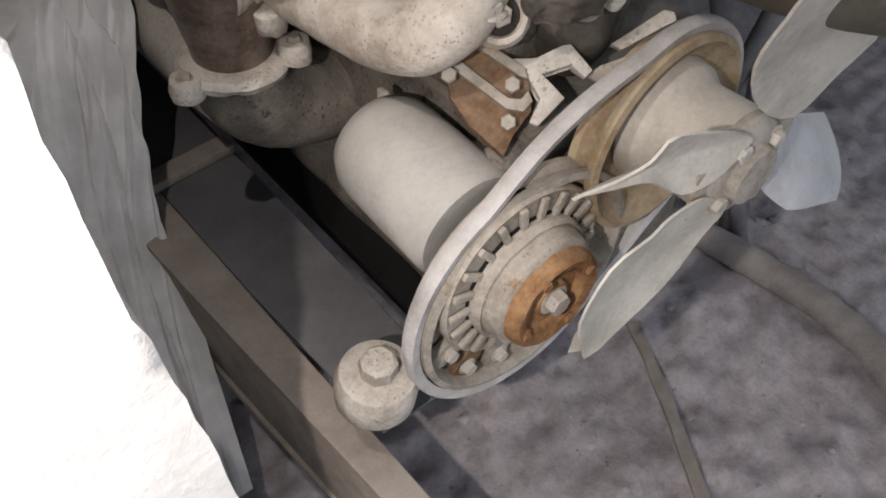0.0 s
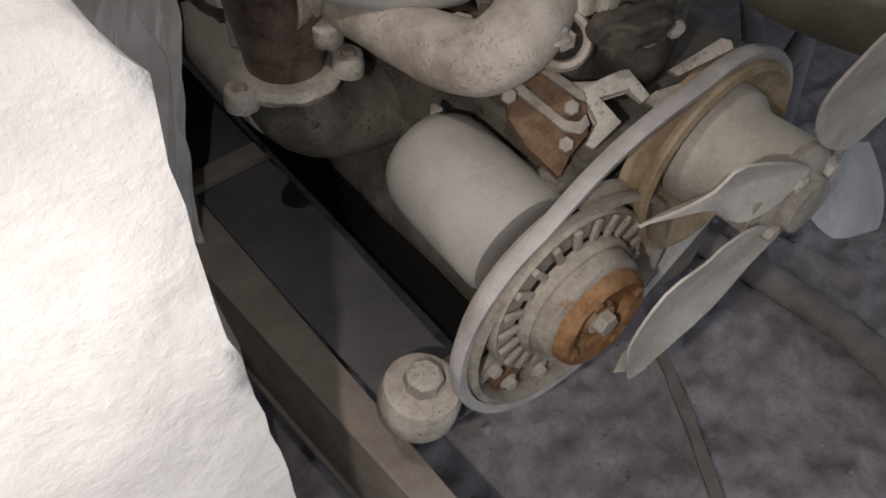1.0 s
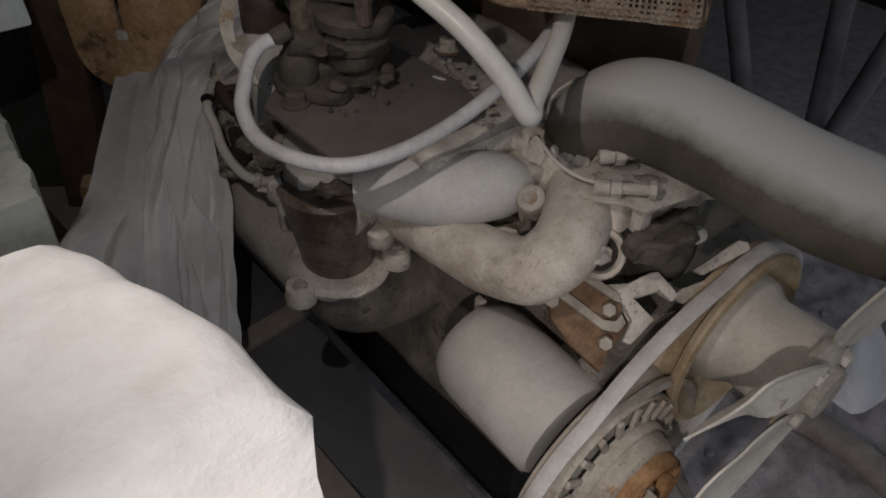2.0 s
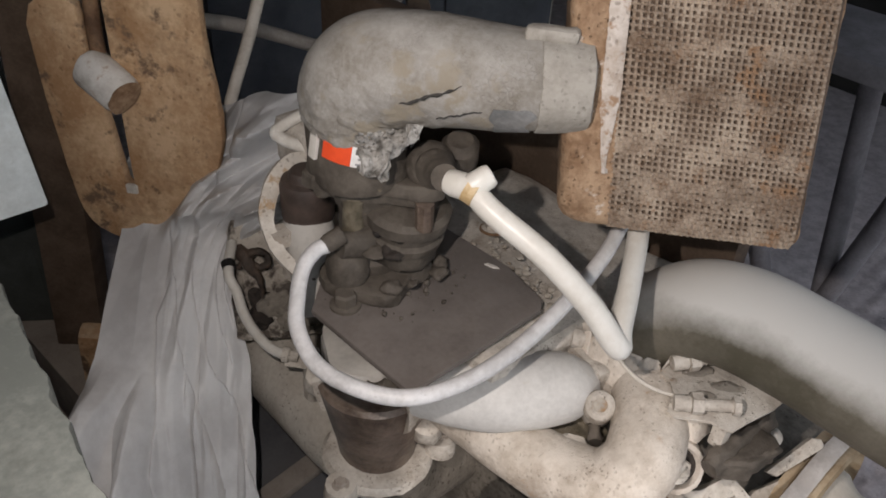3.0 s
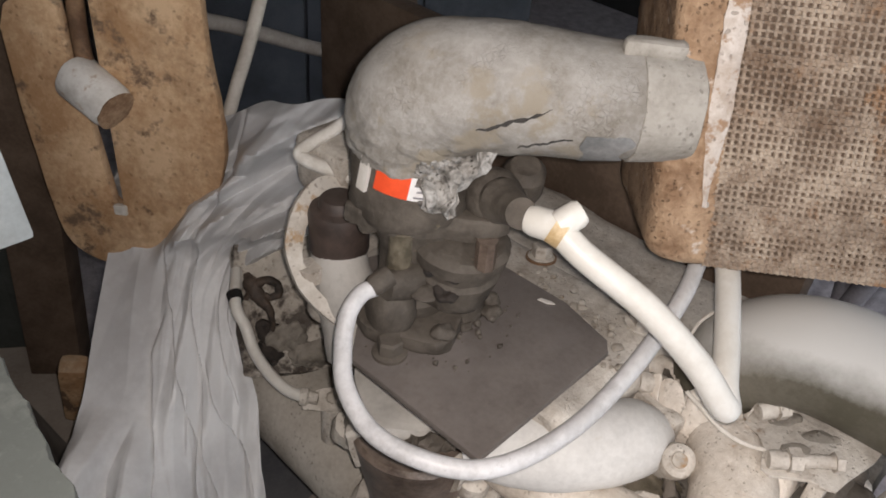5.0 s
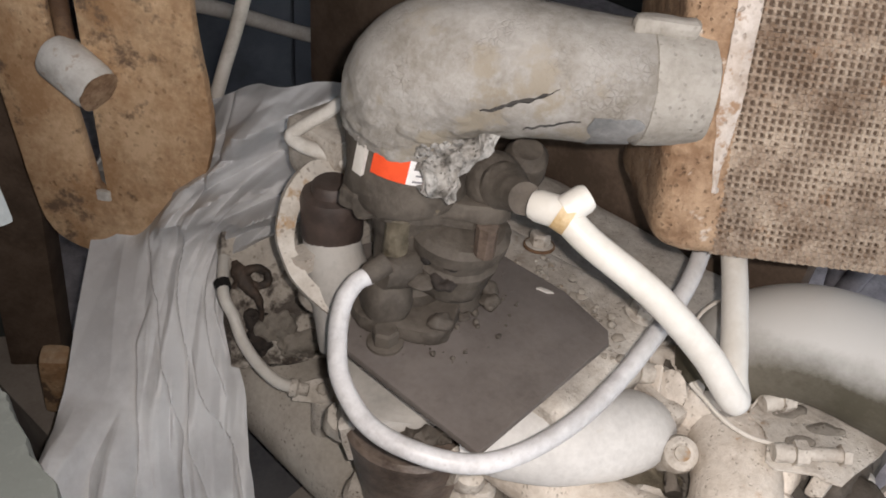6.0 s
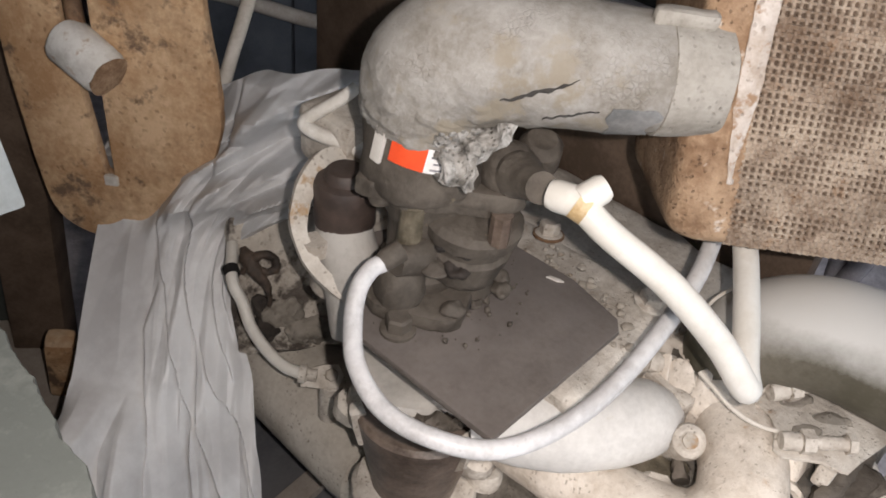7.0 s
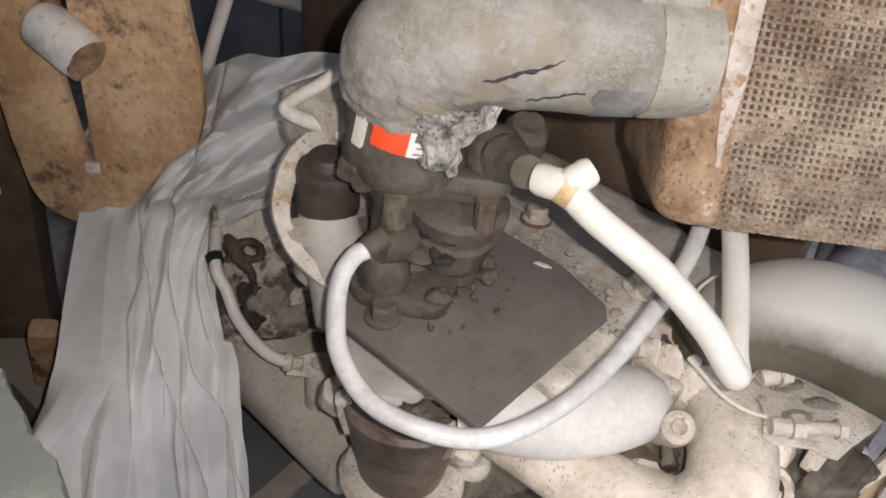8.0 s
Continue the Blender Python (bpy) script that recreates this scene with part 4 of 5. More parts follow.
tagged(part("rusty_wire", tube([(0.655, 0.690, 0.760), (0.672, 0.680, 0.772), (0.690, 0.655, 0.765), (0.700, 0.640, 0.758)], 0.0011, 6), RUST), "thin rusty wire beside the thick hose", "wire")

hosebig = thing("radiator_hose", "thick white dusty radiator hose over the engine", "hose")
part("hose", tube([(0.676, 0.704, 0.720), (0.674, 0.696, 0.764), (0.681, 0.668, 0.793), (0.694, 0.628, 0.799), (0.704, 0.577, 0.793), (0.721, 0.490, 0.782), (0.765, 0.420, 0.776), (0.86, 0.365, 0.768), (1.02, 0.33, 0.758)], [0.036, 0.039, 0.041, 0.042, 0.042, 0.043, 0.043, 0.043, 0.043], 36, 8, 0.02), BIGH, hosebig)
part("stub", turned([(0.0, 0), (0.038, 0), (0.039, 0.02), (0.035, 0.03), (0.0, 0.03)], axis((0.676, 0.704, 0.705), (0, 0, 1)), 26), BLOCK, hosebig)


def build_carburettor():
    pl = tagged(part("square_plate", slab([(0.456, 0.757), (0.598, 0.760), (0.608, 0.768), (0.618, 0.815), (0.612, 0.93), (0.532, 0.958), (0.480, 0.902), (0.452, 0.875)], 0.006, Matrix.Translation((0, 0, 0.770))), PLATE), "dark grey dusty square steel plate under the carburettor", "plate")
    c = thing("carburettor", "soot-black oily carburettor body with clotted dirt", "carburettor")
    x, y = 0.530, 0.884
    part("base", lumpy(slab(rounded(0.098, 0.074, 0.02, 4), 0.013, Matrix.Translation((x - 0.006, y, 0.777)) @ pose(0, 0, 0, 0, 0, 30), 0.003), 0.0022, 60, 3), SOOT, c)
    part("core", lumpy(turned([(0.0, 0), (0.031, 0), (0.031, 0.010), (0.026, 0.014), (0.024, 0.05), (0.027, 0.058), (0.027, 0.085), (0.0, 0.086)], axis((x - 0.006, y + 0.006, 0.79), (-0.05, 0, 1)), 36), 0.0018, 70), SOOT, c)
    part("float_bowl", lumpy(turned([(0.0, 0), (0.018, 0.0), (0.024, 0.004), (0.026, 0.009), (0.0262, 0.020), (0.030, 0.023), (0.031, 0.030), (0.028, 0.033), (0.028, 0.040), (0.0335, 0.043), (0.0345, 0.052), (0.030, 0.056), (0.0, 0.057)], axis((x + 0.006, y - 0.022, 0.797), (0.0, -0.08, 1)), 56), 0.0016, 80), SOOT, c)
    part("bowl_foot", lumpy(turned([(0.0, 0), (0.016, 0.0), (0.018, 0.005), (0.014, 0.016), (0.0, 0.017)], axis((x + 0.012, y - 0.026, 0.782), (0.0, -0.05, 1)), 28), 0.0018, 80), SOOT, c)
    part("left_post", lumpy(turned([(0.0, 0), (0.010, 0), (0.0085, 0.008), (0.0085, 0.050), (0.011, 0.056), (0.0, 0.061)], axis((x - 0.034, y - 0.004, 0.808), (0.05, 0, 1)), 18), 0.0008, 60), GREASE, c, "olive-tan greasy post")
    part("flank", lumpy(turned([(0.0, 0), (0.017, 0), (0.019, 0.008), (0.016, 0.020), (0.010, 0.030), (0.0, 0.032)], axis((x - 0.040, y - 0.006, 0.79), (0.1, 0, 1)), 22), 0.0028, 65), SOOT, c)
    part("inlet_arm", lumpy(tube([(x - 0.050, y - 0.010, 0.828), (x - 0.036, y - 0.012, 0.824), (x - 0.018, y - 0.010, 0.820)], [0.009, 0.012, 0.014], 18, 6), 0.0016, 70), SOOT, c)
    part("upper_flange", lumpy(slab([(-0.062, 0.008), (-0.060, -0.006), (-0.048, -0.018), (-0.024, -0.032), (0.000, -0.056), (0.010, -0.062), (0.022, -0.060), (0.034, -0.042), (0.044, 0.0), (0.034, 0.034), (0.0, 0.044), (-0.044, 0.022)], 0.013, Matrix.Translation((x - 0.004, y, 0.868)) @ pose(0, 0, 0, -7, 6, -8), 0.003), 0.0014, 60, 3), SOOT, c)
    part("under_flange", lumpy(slab([(-0.046, 0.004), (-0.040, -0.012), (-0.016, -0.026), (0.004, -0.046), (0.020, -0.048), (0.030, -0.034), (0.036, 0.0), (0.026, 0.028), (-0.030, 0.020)], 0.010, Matrix.Translation((x - 0.004, y, 0.857)) @ pose(0, 0, 0, -7, 6, -8), 0.003), 0.0018, 60, 3), SOOT, c)
    part("neck", lumpy(turned([(0.0, 0), (0.038, 0), (0.040, 0.006), (0.0385, 0.016), (0.0382, 0.022), (0.0382, 0.05), (0.0, 0.05)], axis((x - 0.022, y + 0.0, 0.880), (-0.04, 0.02, 1)), 36), 0.0012, 55), SOOT, c)
    part("lobe", lumpy(turned([(0.0, -0.011), (0.007, -0.009), (0.0095, 0.0), (0.007, 0.009), (0.0, 0.011)], axis((x - 0.052, y + 0.006, 0.878), (0, 0, 1)), 18), 0.0015, 60), SOOT, c)
    part("side_port", lumpy(turned([(0.0, 0), (0.015, 0.0), (0.015, 0.018), (0.012, 0.022), (0.010, 0.052), (0.0, 0.052)], axis((0.541, 0.838, 0.894), (-0.5, -0.8, 0.38)), 22), 0.001, 60), SOOT, c)
    part("ball", lumpy(turned([(0.0, -0.019), (0.007, -0.0178), (0.012, -0.015), (0.0165, -0.0095), (0.019, 0.0), (0.0165, 0.0095), (0.012, 0.015), (0.007, 0.0178), (0.0, 0.019)], axis((0.540, 0.840, 0.894), (0, 0, 1)), 26), 0.0008, 60), SOOT, c)
    part("rear_port", lumpy(turned([(0.0, 0), (0.013, 0), (0.015, 0.006), (0.015, 0.022), (0.010, 0.028), (0.0, 0.028)], axis((0.572, 0.842, 0.882), (-0.2, -0.2, 1)), 18), 0.001, 60), SOOT, c)
    for dx, dy, z, h in ((-0.040, -0.006, 0.880, 0.010), (0.012, -0.046, 0.880, 0.010), (-0.054, -0.022, 0.776, 0.014), (0.060, 0.012, 0.776, 0.014)):
        hexnut((x + dx, y + dy, z), (0, 0, 1), 0.0095, h, c, SOOT, "bolt")
    part("screw", lumpy(turned([(0.0, 0), (0.007, 0), (0.007, 0.022), (0.0, 0.023)], axis((x - 0.004, y - 0.056, 0.850), (0, 0, 1)), 8), 0.001, 60), CUPM, c, "brown screw head")
    hexnut((0.646, 0.864, 0.776), (0.1, 0.1, 1), 0.0085, 0.013, c, CREAM, "nut", "cream dusty nut")
    part("washer", turned([(0.008, 0.0), (0.013, 0.0), (0.013, 0.002), (0.008, 0.0025)], axis((0.646, 0.864, 0.776), (0.1, 0.1, 1)), 24), RUSTY, c, "rusted washer")
    # caked dirt in the hollows of the body
    rng = random.Random(17)
    for k in range(13):
        a, h = rng.uniform(2.6, 5.6), 0.7 * rng.random() ** 1.6
        r = 0.024 + 0.022 * (1 - h)
        b = bmesh.new()
        bmesh.ops.create_icosphere(b, subdivisions=3, radius=rng.uniform(0.005, 0.010))
        b.transform(Matrix.Translation((x + r * math.cos(a), y - 0.008 + r * math.sin(a), 0.786 + 0.075 * h)) @ Matrix.Diagonal((1, 1, rng.uniform(0.35, 0.6), 1)))
        part("dirt_clot", lumpy(lumpy(b, 0.003, 90), 0.0010, 230), OIL_SHADE if k % 4 == 0 else SOOT, c, angle=85)
    tagged(part("paint_chip", slab([(-0.007, -0.0015), (0.002, -0.002), (0.007, 0.0005), (0.003, 0.002), (-0.005, 0.0015)], 0.0012, Matrix.Translation((0.6055, 0.825, 0.7762)) @ pose(0, 0, 0, 0, 0, -72), 0.0003), SLEEVE), "white paint chip lying on the dark plate", "chip")
    # clotted grit on the base and the plate
    rng = random.Random(7)
    bm = bmesh.new()
    for _ in range(200):
        a, r = rng.uniform(0, 6.28), 0.034 + 0.034 * rng.random() ** 2
        px, py = x + r * math.cos(a), y - 0.01 + r * math.sin(a)
        s = 0.0006 + 0.0030 * rng.random() ** 3
        b = bmesh.ops.create_icosphere(bm, subdivisions=1, radius=s)
        for v in b["verts"]:
            v.co = v.co * rng.uniform(0.7, 1.2) + Vector((px, py, 0.7775 + s * 0.3))
    tagged(part("grit", bm, SOOT, angle=60), "clots of oily grit lying on the dark plate", "grit", kind="stuff")


build_carburettor()


def build_elbow_hose():
    e = thing("intake_elbow", "cracked grey rubber elbow hose on the carburettor", "hose")
    path = [(0.507, 0.883, 0.928), (0.505, 0.881, 0.948), (0.512, 0.868, 0.965), (0.535, 0.831, 0.974), (0.567, 0.789, 0.975), (0.602, 0.758, 0.9765)]
    bm = tube(path, [0.0410, 0.0425, 0.0420, 0.0385, 0.0342, 0.0305], 110, 26, 0.02)
    for v in bm.verts:
        low = max(0.0, min(1.0, (0.985 - v.co.z) / 0.05)) * max(0.0, min(1.0, (0.545 - v.co.x) / 0.04))
        k = noise.noise(v.co * 30) * 0.0014 + noise.noise(v.co * 90) * (0.0005 + 0.0012 * low)
        k -= (0.0026 * max(0.0, 0.32 - abs(noise.noise(v.co * 75))) + 0.0016 * max(0.0, 0.3 - abs(noise.noise(v.co * 190 + Vector((3, 1, 2)))))) * 2.2 * low
        v.co += (v.co - Vector((0.527, 0.837, 0.955))).normalized() * k
    part("rubber", bm, RUBBER, e)
    # torn flap of the cuff under the bend
    low = spline([(0.476, 0.840, 0.914), (0.478, 0.832, 0.909), (0.483, 0.827, 0.908), (0.491, 0.828, 0.919), (0.502, 0.824, 0.930), (0.511, 0.818, 0.934)], 8)
    top = spline([(0.481, 0.850, 0.928), (0.485, 0.841, 0.926), (0.492, 0.837, 0.930), (0.502, 0.833, 0.938), (0.511, 0.829, 0.948), (0.517, 0.826, 0.957)], 8)
    cuff = sheet(16, 60, lambda u, v: low[min(round(u * 40), 40)].lerp(top[min(round(u * 40), 40)], v) + Vector((-0.5, -0.6, 0.2)) * (0.006 * math.sin(v * 3.1) + 0.004 * math.sin(u * 17)), 0.005)
    for v in cuff.verts:
        v.co += Vector((noise.noise(v.co * 110), noise.noise(v.co * 110 + Vector((3, 3, 3))), 1.3 * noise.noise(v.co * 90 + Vector((8, 1, 3))))) * 0.0034
    part("cuff", cuff, CRUST, e, "torn crumbling rubber cuff")
    # crumbs along the torn lower edge of the bend
    rng = random.Random(5)
    bm = bmesh.new()
    for _ in range(150):
        a, h = radians(rng.uniform(228, 300)), rng.gauss(0.928, 0.004)
        r = 0.041 + rng.uniform(0, 0.003)
        q = rng.uniform(0.001, 0.0034)
        b = bmesh.ops.create_icosphere(bm, subdivisions=1, radius=q)
        for v in b["verts"]:
            v.co = Vector((v.co.x * rng.uniform(0.6, 1.5), v.co.y * rng.uniform(0.6, 1.5), v.co.z)) + Vector((0.508 + r * math.cos(a), 0.884 + r * math.sin(a), h + 0.010 * (a - 4.2) * (a > 4.2)))
    part("torn_edge", bm, CRUST, e, "crumbling torn edge")
    # dark patch low on the hose and the cloth-wound end at the filter box
    d, n, z = Vector((0.644, -0.765, 0)), Vector((-0.765, -0.644, 0)), Vector((0, 0, 1))

    def worn(u, v):
        a = radians(-70 + 60 * u + 9 * noise.noise(Vector((v * 3, u * 2, 1))))
        s = 0.024 * v + 0.006 * noise.noise(Vector((u * 3, v * 2, 5)))
        return Vector((0.560, 0.798, 0.975)) + d * s + (n * math.cos(a) + z * math.sin(a)) * (0.0357 - 0.0025 * v)

    part("dark_patch", sheet(16, 16, worn, 0.0006), BLUEBAND, e, "blue-black patch low on the hose")
    part("end_wrap", lumpy(turned([(0.0320, 0), (0.0345, 0.001), (0.0340, 0.010), (0.0328, 0.034), (0.031, 0.035)], axis((0.577, 0.780, 0.9755), (0.72, -0.69, 0.02)), 48), 0.0016, 60), CLOTH, e, "beige cloth wrapping")
    rag = spline([(0.571, 0.763, 0.957), (0.574, 0.758, 0.950), (0.579, 0.754, 0.948), (0.584, 0.752, 0.953), (0.588, 0.752, 0.958)], 5)
    part("torn_flap", lumpy(sheet(6, 16, lambda u, v: rag[round(u * (len(rag) - 1))] + Vector((0.008, 0.009, 0.012)) * v + Vector((0, 0, 0.002 * noise.noise(Vector((u * 9, v, 3))))), 0.0016), 0.0012, 120), BLUEBAND, e, "torn hanging flap of rubber")
    part("strap_end", lumpy(box((0.577, 0.771, 1.010), (0.034, 0.012, 0.010), 0.003, pose(0, 0, 0, 0, 0, -50)), 0.0015, 80, 3), CLOTH, e, "beige strap end")
    # open cracks along the side that faces out
    d, n, z = Vector((0.644, -0.765, 0)), Vector((-0.765, -0.644, 0)), Vector((0, 0, 1))
    base = Vector((0.534, 0.826, 0.974))
    for s0, a0, s1, a1, wide in ((-0.022, -10, 0.017, 14, 0.0016), (0.002, -24, 0.031, -11, 0.0009)):
        bm = bmesh.new()
        rows = []
        for k in range(25):
            f = k / 24
            s = s0 + (s1 - s0) * f
            a = radians(a0 + (a1 - a0) * f + 3.0 * noise.noise(Vector((f * 8, wide * 900, 0))))
            w = wide * (math.sin(math.pi * f) ** 0.7) * (0.75 + 1.0 * noise.noise(Vector((f * 13, 3, wide * 500)))) + 0.00012
            r = 0.0392 - 0.0032 * min(1.0, max(0.0, (s + 0.02) / 0.05))
            c = base + d * s
            rows.append([bm.verts.new(c + (n * math.cos(a + o / r) + z * math.sin(a + o / r)) * (r + h)) for o, h in ((-w, 0.0003), (0, 0.0012), (w, 0.0003))])
        for p, q in zip(rows, rows[1:]):
            for k in range(2):
                bm.faces.new((p[k], p[k + 1], q[k + 1], q[k]))
        part("crack", bm, CRACK, e, "open black crack")
    t = thing("tape_band", "orange-red and white tape round the hose cuff", "tape")
    m = axis((0.507, 0.884, 0.908), (0.09, -0.12, 1))

    def strip(a, b, r0, r1, h0, h1):
        return turned([(r0, h0), (r1, h0), (r1, h1), (r0, h1)], m, max(4, int((b - a) / 2.5)), a, b)

    part("red_strip", strip(192, 224, 0.0385, 0.0400, 0.0, 0.018), TAPE_R, t)
    white = part("white_strip", strip(224, 243, 0.0385, 0.0400, 0.0, 0.018), TAPE_W, t)
    for k, (a, b) in enumerate(((229, 240), (231, 242), (228, 237), (232, 241))):
        part("print_bar", strip(a, b, 0.0399, 0.0403, 0.002 + 0.0043 * k, 0.0032 + 0.0043 * k), TAPE_INK, white)
    part("pale_edge", strip(176, 186, 0.0395, 0.0425, -0.005, 0.020), SLEEVE, t)


build_elbow_hose()


def build_hoses():
    a = thing("fuel_hose", "creamy white plastic hose bent down to the cover", "hose")
    part("tube", tube([(0.514, 0.774, 0.921), (0.516, 0.752, 0.910), (0.529, 0.712, 0.890), (0.541, 0.680, 0.864), (0.547, 0.662, 0.844), (0.552, 0.658, 0.837), (0.562, 0.666, 0.841), (0.592, 0.684, 0.850), (0.636, 0.712, 0.862), (0.67, 0.740, 0.878)], [0.0082, 0.0083, 0.0085, 0.0086, 0.0086, 0.0084, 0.0080, 0.0080, 0.0080, 0.0080], 18), HOSE_C, a)
    part("nozzle", turned([(0.0, 0), (0.008, 0.0), (0.0092, 0.004), (0.0092, 0.016), (0.0085, 0.020), (0.0, 0.020)], axis((0.509, 0.787, 0.918), (0.2, -0.9, 0.1)), 20), HOSE_C, a)
    part("branch", turned([(0.0, 0), (0.008, 0.0), (0.0084, 0.004), (0.0084, 0.013), (0.007, 0.016), (0.0, 0.017)], axis((0.512, 0.769, 0.922), (0.75, -0.35, 0.45)), 20), HOSE_C, a)
    part("clamp", turned([(0.0084, -0.004), (0.0098, -0.004), (0.0098, 0.004), (0.0084, 0.004)], axis((0.513, 0.768, 0.919), (0.3, -0.85, -0.3)), 22), CLAMP, a, "yellowed clamp ring")
    b = thing("loop_hose", "white plastic hose looping round the square plate", "hose")
    part("tube", tube([(0.467, 0.870, 0.836), (0.457, 0.872, 0.834), (0.443, 0.868, 0.827), (0.430, 0.857, 0.815), (0.415, 0.836, 0.805), (0.409, 0.806, 0.797), (0.417, 0.777, 0.793), (0.437, 0.748, 0.791), (0.468, 0.732, 0.792), (0.513, 0.723, 0.80), (0.568, 0.724, 0.813), (0.625, 0.731, 0.832), (0.67, 0.745, 0.848)], 0.0061, 18), HOSE, b)
    part("spigot", lumpy(turned([(0.0, 0), (0.0062, 0), (0.0075, 0.004), (0.0075, 0.016), (0.0, 0.016)], axis((0.464, 0.8705, 0.836), (0.9, -0.1, 0.25)), 14), 0.0008, 60), SOOT, b, "sooty spigot")


build_hoses()


# ---- mesh-fronted filter box ----
def build_filter_box():
    f = thing("filter_box", "rusty filter box with a dust-clogged wire mesh front", "filter box")
    r, n = Vector((0.64, -0.77, 0)).normalized(), Vector((-0.77, -0.64, 0)).normalized()
    o = Vector((0.572, 0.737, 0.884))
    lean = radians(12)
    up = Vector((0, 0, 1)) * math.cos(lean) - n * math.sin(lean) - r * 0.08
    out = n * math.cos(lean) + Vector((0, 0, 1)) * math.sin(lean)
    m = Matrix(((r.x, up.x, out.x, o.x), (r.y, up.y, out.y, o.y), (r.z, up.z, out.z, o.z), (0, 0, 0, 1)))
    w, h, rim = 0.162, 0.25, 0.014

    def rolled(y):
        """How far the front draws back where the bottom edge is rounded."""
        return rim - math.sqrt(max(0.0, rim * rim - (rim - y) ** 2)) if y < rim else 0.0

    # one pressed body: front land, rounded left edge, deep side
    turn = [(-0.003 + 0.013 * (1 - math.cos(q)), 0.0015 - 0.013 * (1 - math.sin(q))) for q in (radians(90 - 90 * k / 6) for k in range(7))]
    section = [(w, -0.006), (0.10, -0.006), (0.034, -0.006), (0.0325, 0.0005), (0.027, 0.0015), (0.020, 0.0018), (0.014, 0.0016)] + turn + [(-0.003, -0.02 - 0.0125 * k) for k in range(10)] + [(w * k / 4, -0.140) for k in range(5)] + [(w, -0.07)]
    bm = bmesh.new()
    levels = [0.0004, 0.002, 0.005, 0.009, 0.014] + [0.014 + (h - 0.014) * k / 44 for k in range(1, 45)]
    rings = []
    for y in levels:
        back = rolled(y)
        ring = []
        for x, z in section:
            p = Vector((x + (back if x < 0.012 else 0.0), y, z - (back if z > -0.03 else 0.0)))
            ring.append(bm.verts.new(p + Vector((0.0011 * noise.noise(p * 70) + 0.0005 * noise.noise(p * 210), 0, 0.0008 * noise.noise(p * 90 + Vector((4, 0, 0)))))))
        rings.append(ring)
    for lo, hi in zip(rings, rings[1:]):
        for k in range(len(section)):
            q = (k + 1) % len(section)
            bm.faces.new((lo[k], lo[q], hi[q], hi[k]))
    bm.faces.new(rings[0])
    bm.faces.new(rings[-1][::-1])
    part("body", _moved(bm, m), FRAMER, f, "brown rusted pressed side")

    def flake(u, v):
        x = 0.0275 + 0.0125 * (u - 0.5) * min(1.0, 0.15 + 3.5 * v) + 0.004 * (v - 0.5) + 0.0012 * noise.noise(Vector((v * 22, u * 2, 3)))
        y = 0.042 + (h - 0.046) * v
        return m @ Vector((x, y, 0.0030 + 0.0009 * math.sin(math.pi * u) + 0.0008 * noise.noise(Vector((x * 190, y * 90, 2)))))

    part("paint_strip", sheet(90, 8, flake, 0.0012), FRAMEP, f, "flaking pale painted strip")
    # solid sheet, its dark brown put there as shade inside the holes
    part("backing", _moved(box((w / 2 + 0.016, h / 2 + 0.006, -0.0046), (w - 0.034, h - 0.014, 0.002), 0.0005), m), BROWN, f, "backing painted dark brown for the shaded mesh holes")
    pitch = 0.0043
    x0, x1 = 0.0325, w - 0.002
    cols = int((x1 - x0) / pitch)
    rows = int((h - 0.004) / pitch)

    def clogged(x, y):
        """How far dust fills the weave, in bands across it and all along the bottom."""
        k = 0.10 + 0.42 * math.sin(y / 0.0315 * 2 * math.pi + 0.9) + 0.75 * noise.noise(Vector((x * 40, y * 75, 9)))
        return max(0.0, min(1.0, k + 0.45 * max(0.0, min(1.0, (0.075 - y) / 0.03))))

    # cross wires, thick where dust clogs the weave
    for j in range(rows):
        y = 0.002 + j * pitch
        bm = bmesh.new()
        prev = None
        for i in range(cols * 2 + 1):
            x = x0 + i * pitch / 2
            hgt = 0.0009 + 0.0009 * clogged(x, y) + 0.0005 * noise.noise(Vector((x * 260, y * 160, 0)))
            z = 0.0007 * math.cos(math.pi * i + math.pi * j) + 0.0009 * noise.noise(Vector((x * 190, y * 190, 5))) - rolled(y)
            ring = [bm.verts.new((x, y + dy * hgt, z + dz)) for dy, dz in ((-1, -0.001), (-0.7, 0.0008), (0.7, 0.0008), (1, -0.001))]
            if prev:
                for k in range(3):
                    bm.faces.new((prev[k], prev[k + 1], ring[k + 1], ring[k]))
            prev = ring
        part("cross_wire", _moved(bm, m), MESHW, f)
    for i in range(cols + 1):
        x = x0 + i * pitch
        bm = bmesh.new()
        prev = None
        for j in range(rows * 2 + 1):
            y = 0.002 + j * pitch / 2
            wid = 0.00125 + 0.0005 * noise.noise(Vector((x * 120, y * 50, 8)))
            z = -0.0004 - 0.0006 * math.cos(math.pi * j + math.pi * i) - rolled(y)
            ring = [bm.verts.new((x + dx * wid, y, z + dz)) for dx, dz in ((-1, -0.001), (-0.7, 0.0008), (0.7, 0.0008), (1, -0.001))]
            if prev:
                for k in range(3):
                    bm.faces.new((prev[k], prev[k + 1], ring[k + 1], ring[k]))
            prev = ring
        part("upright_wire", _moved(bm, m), MESHW, f)
    # dust packed into single holes
    rng = random.Random(11)
    bm = bmesh.new()
    for j in range(rows - 1):
        for i in range(cols):
            x, y = x0 + (i + 0.5) * pitch, 0.002 + (j + 0.5) * pitch
            if rng.random() < 0.95 * clogged(x, y) ** 1.2:
                fat, dz = rng.uniform(0.7, 1.25), rng.uniform(-0.0022, -0.0002)
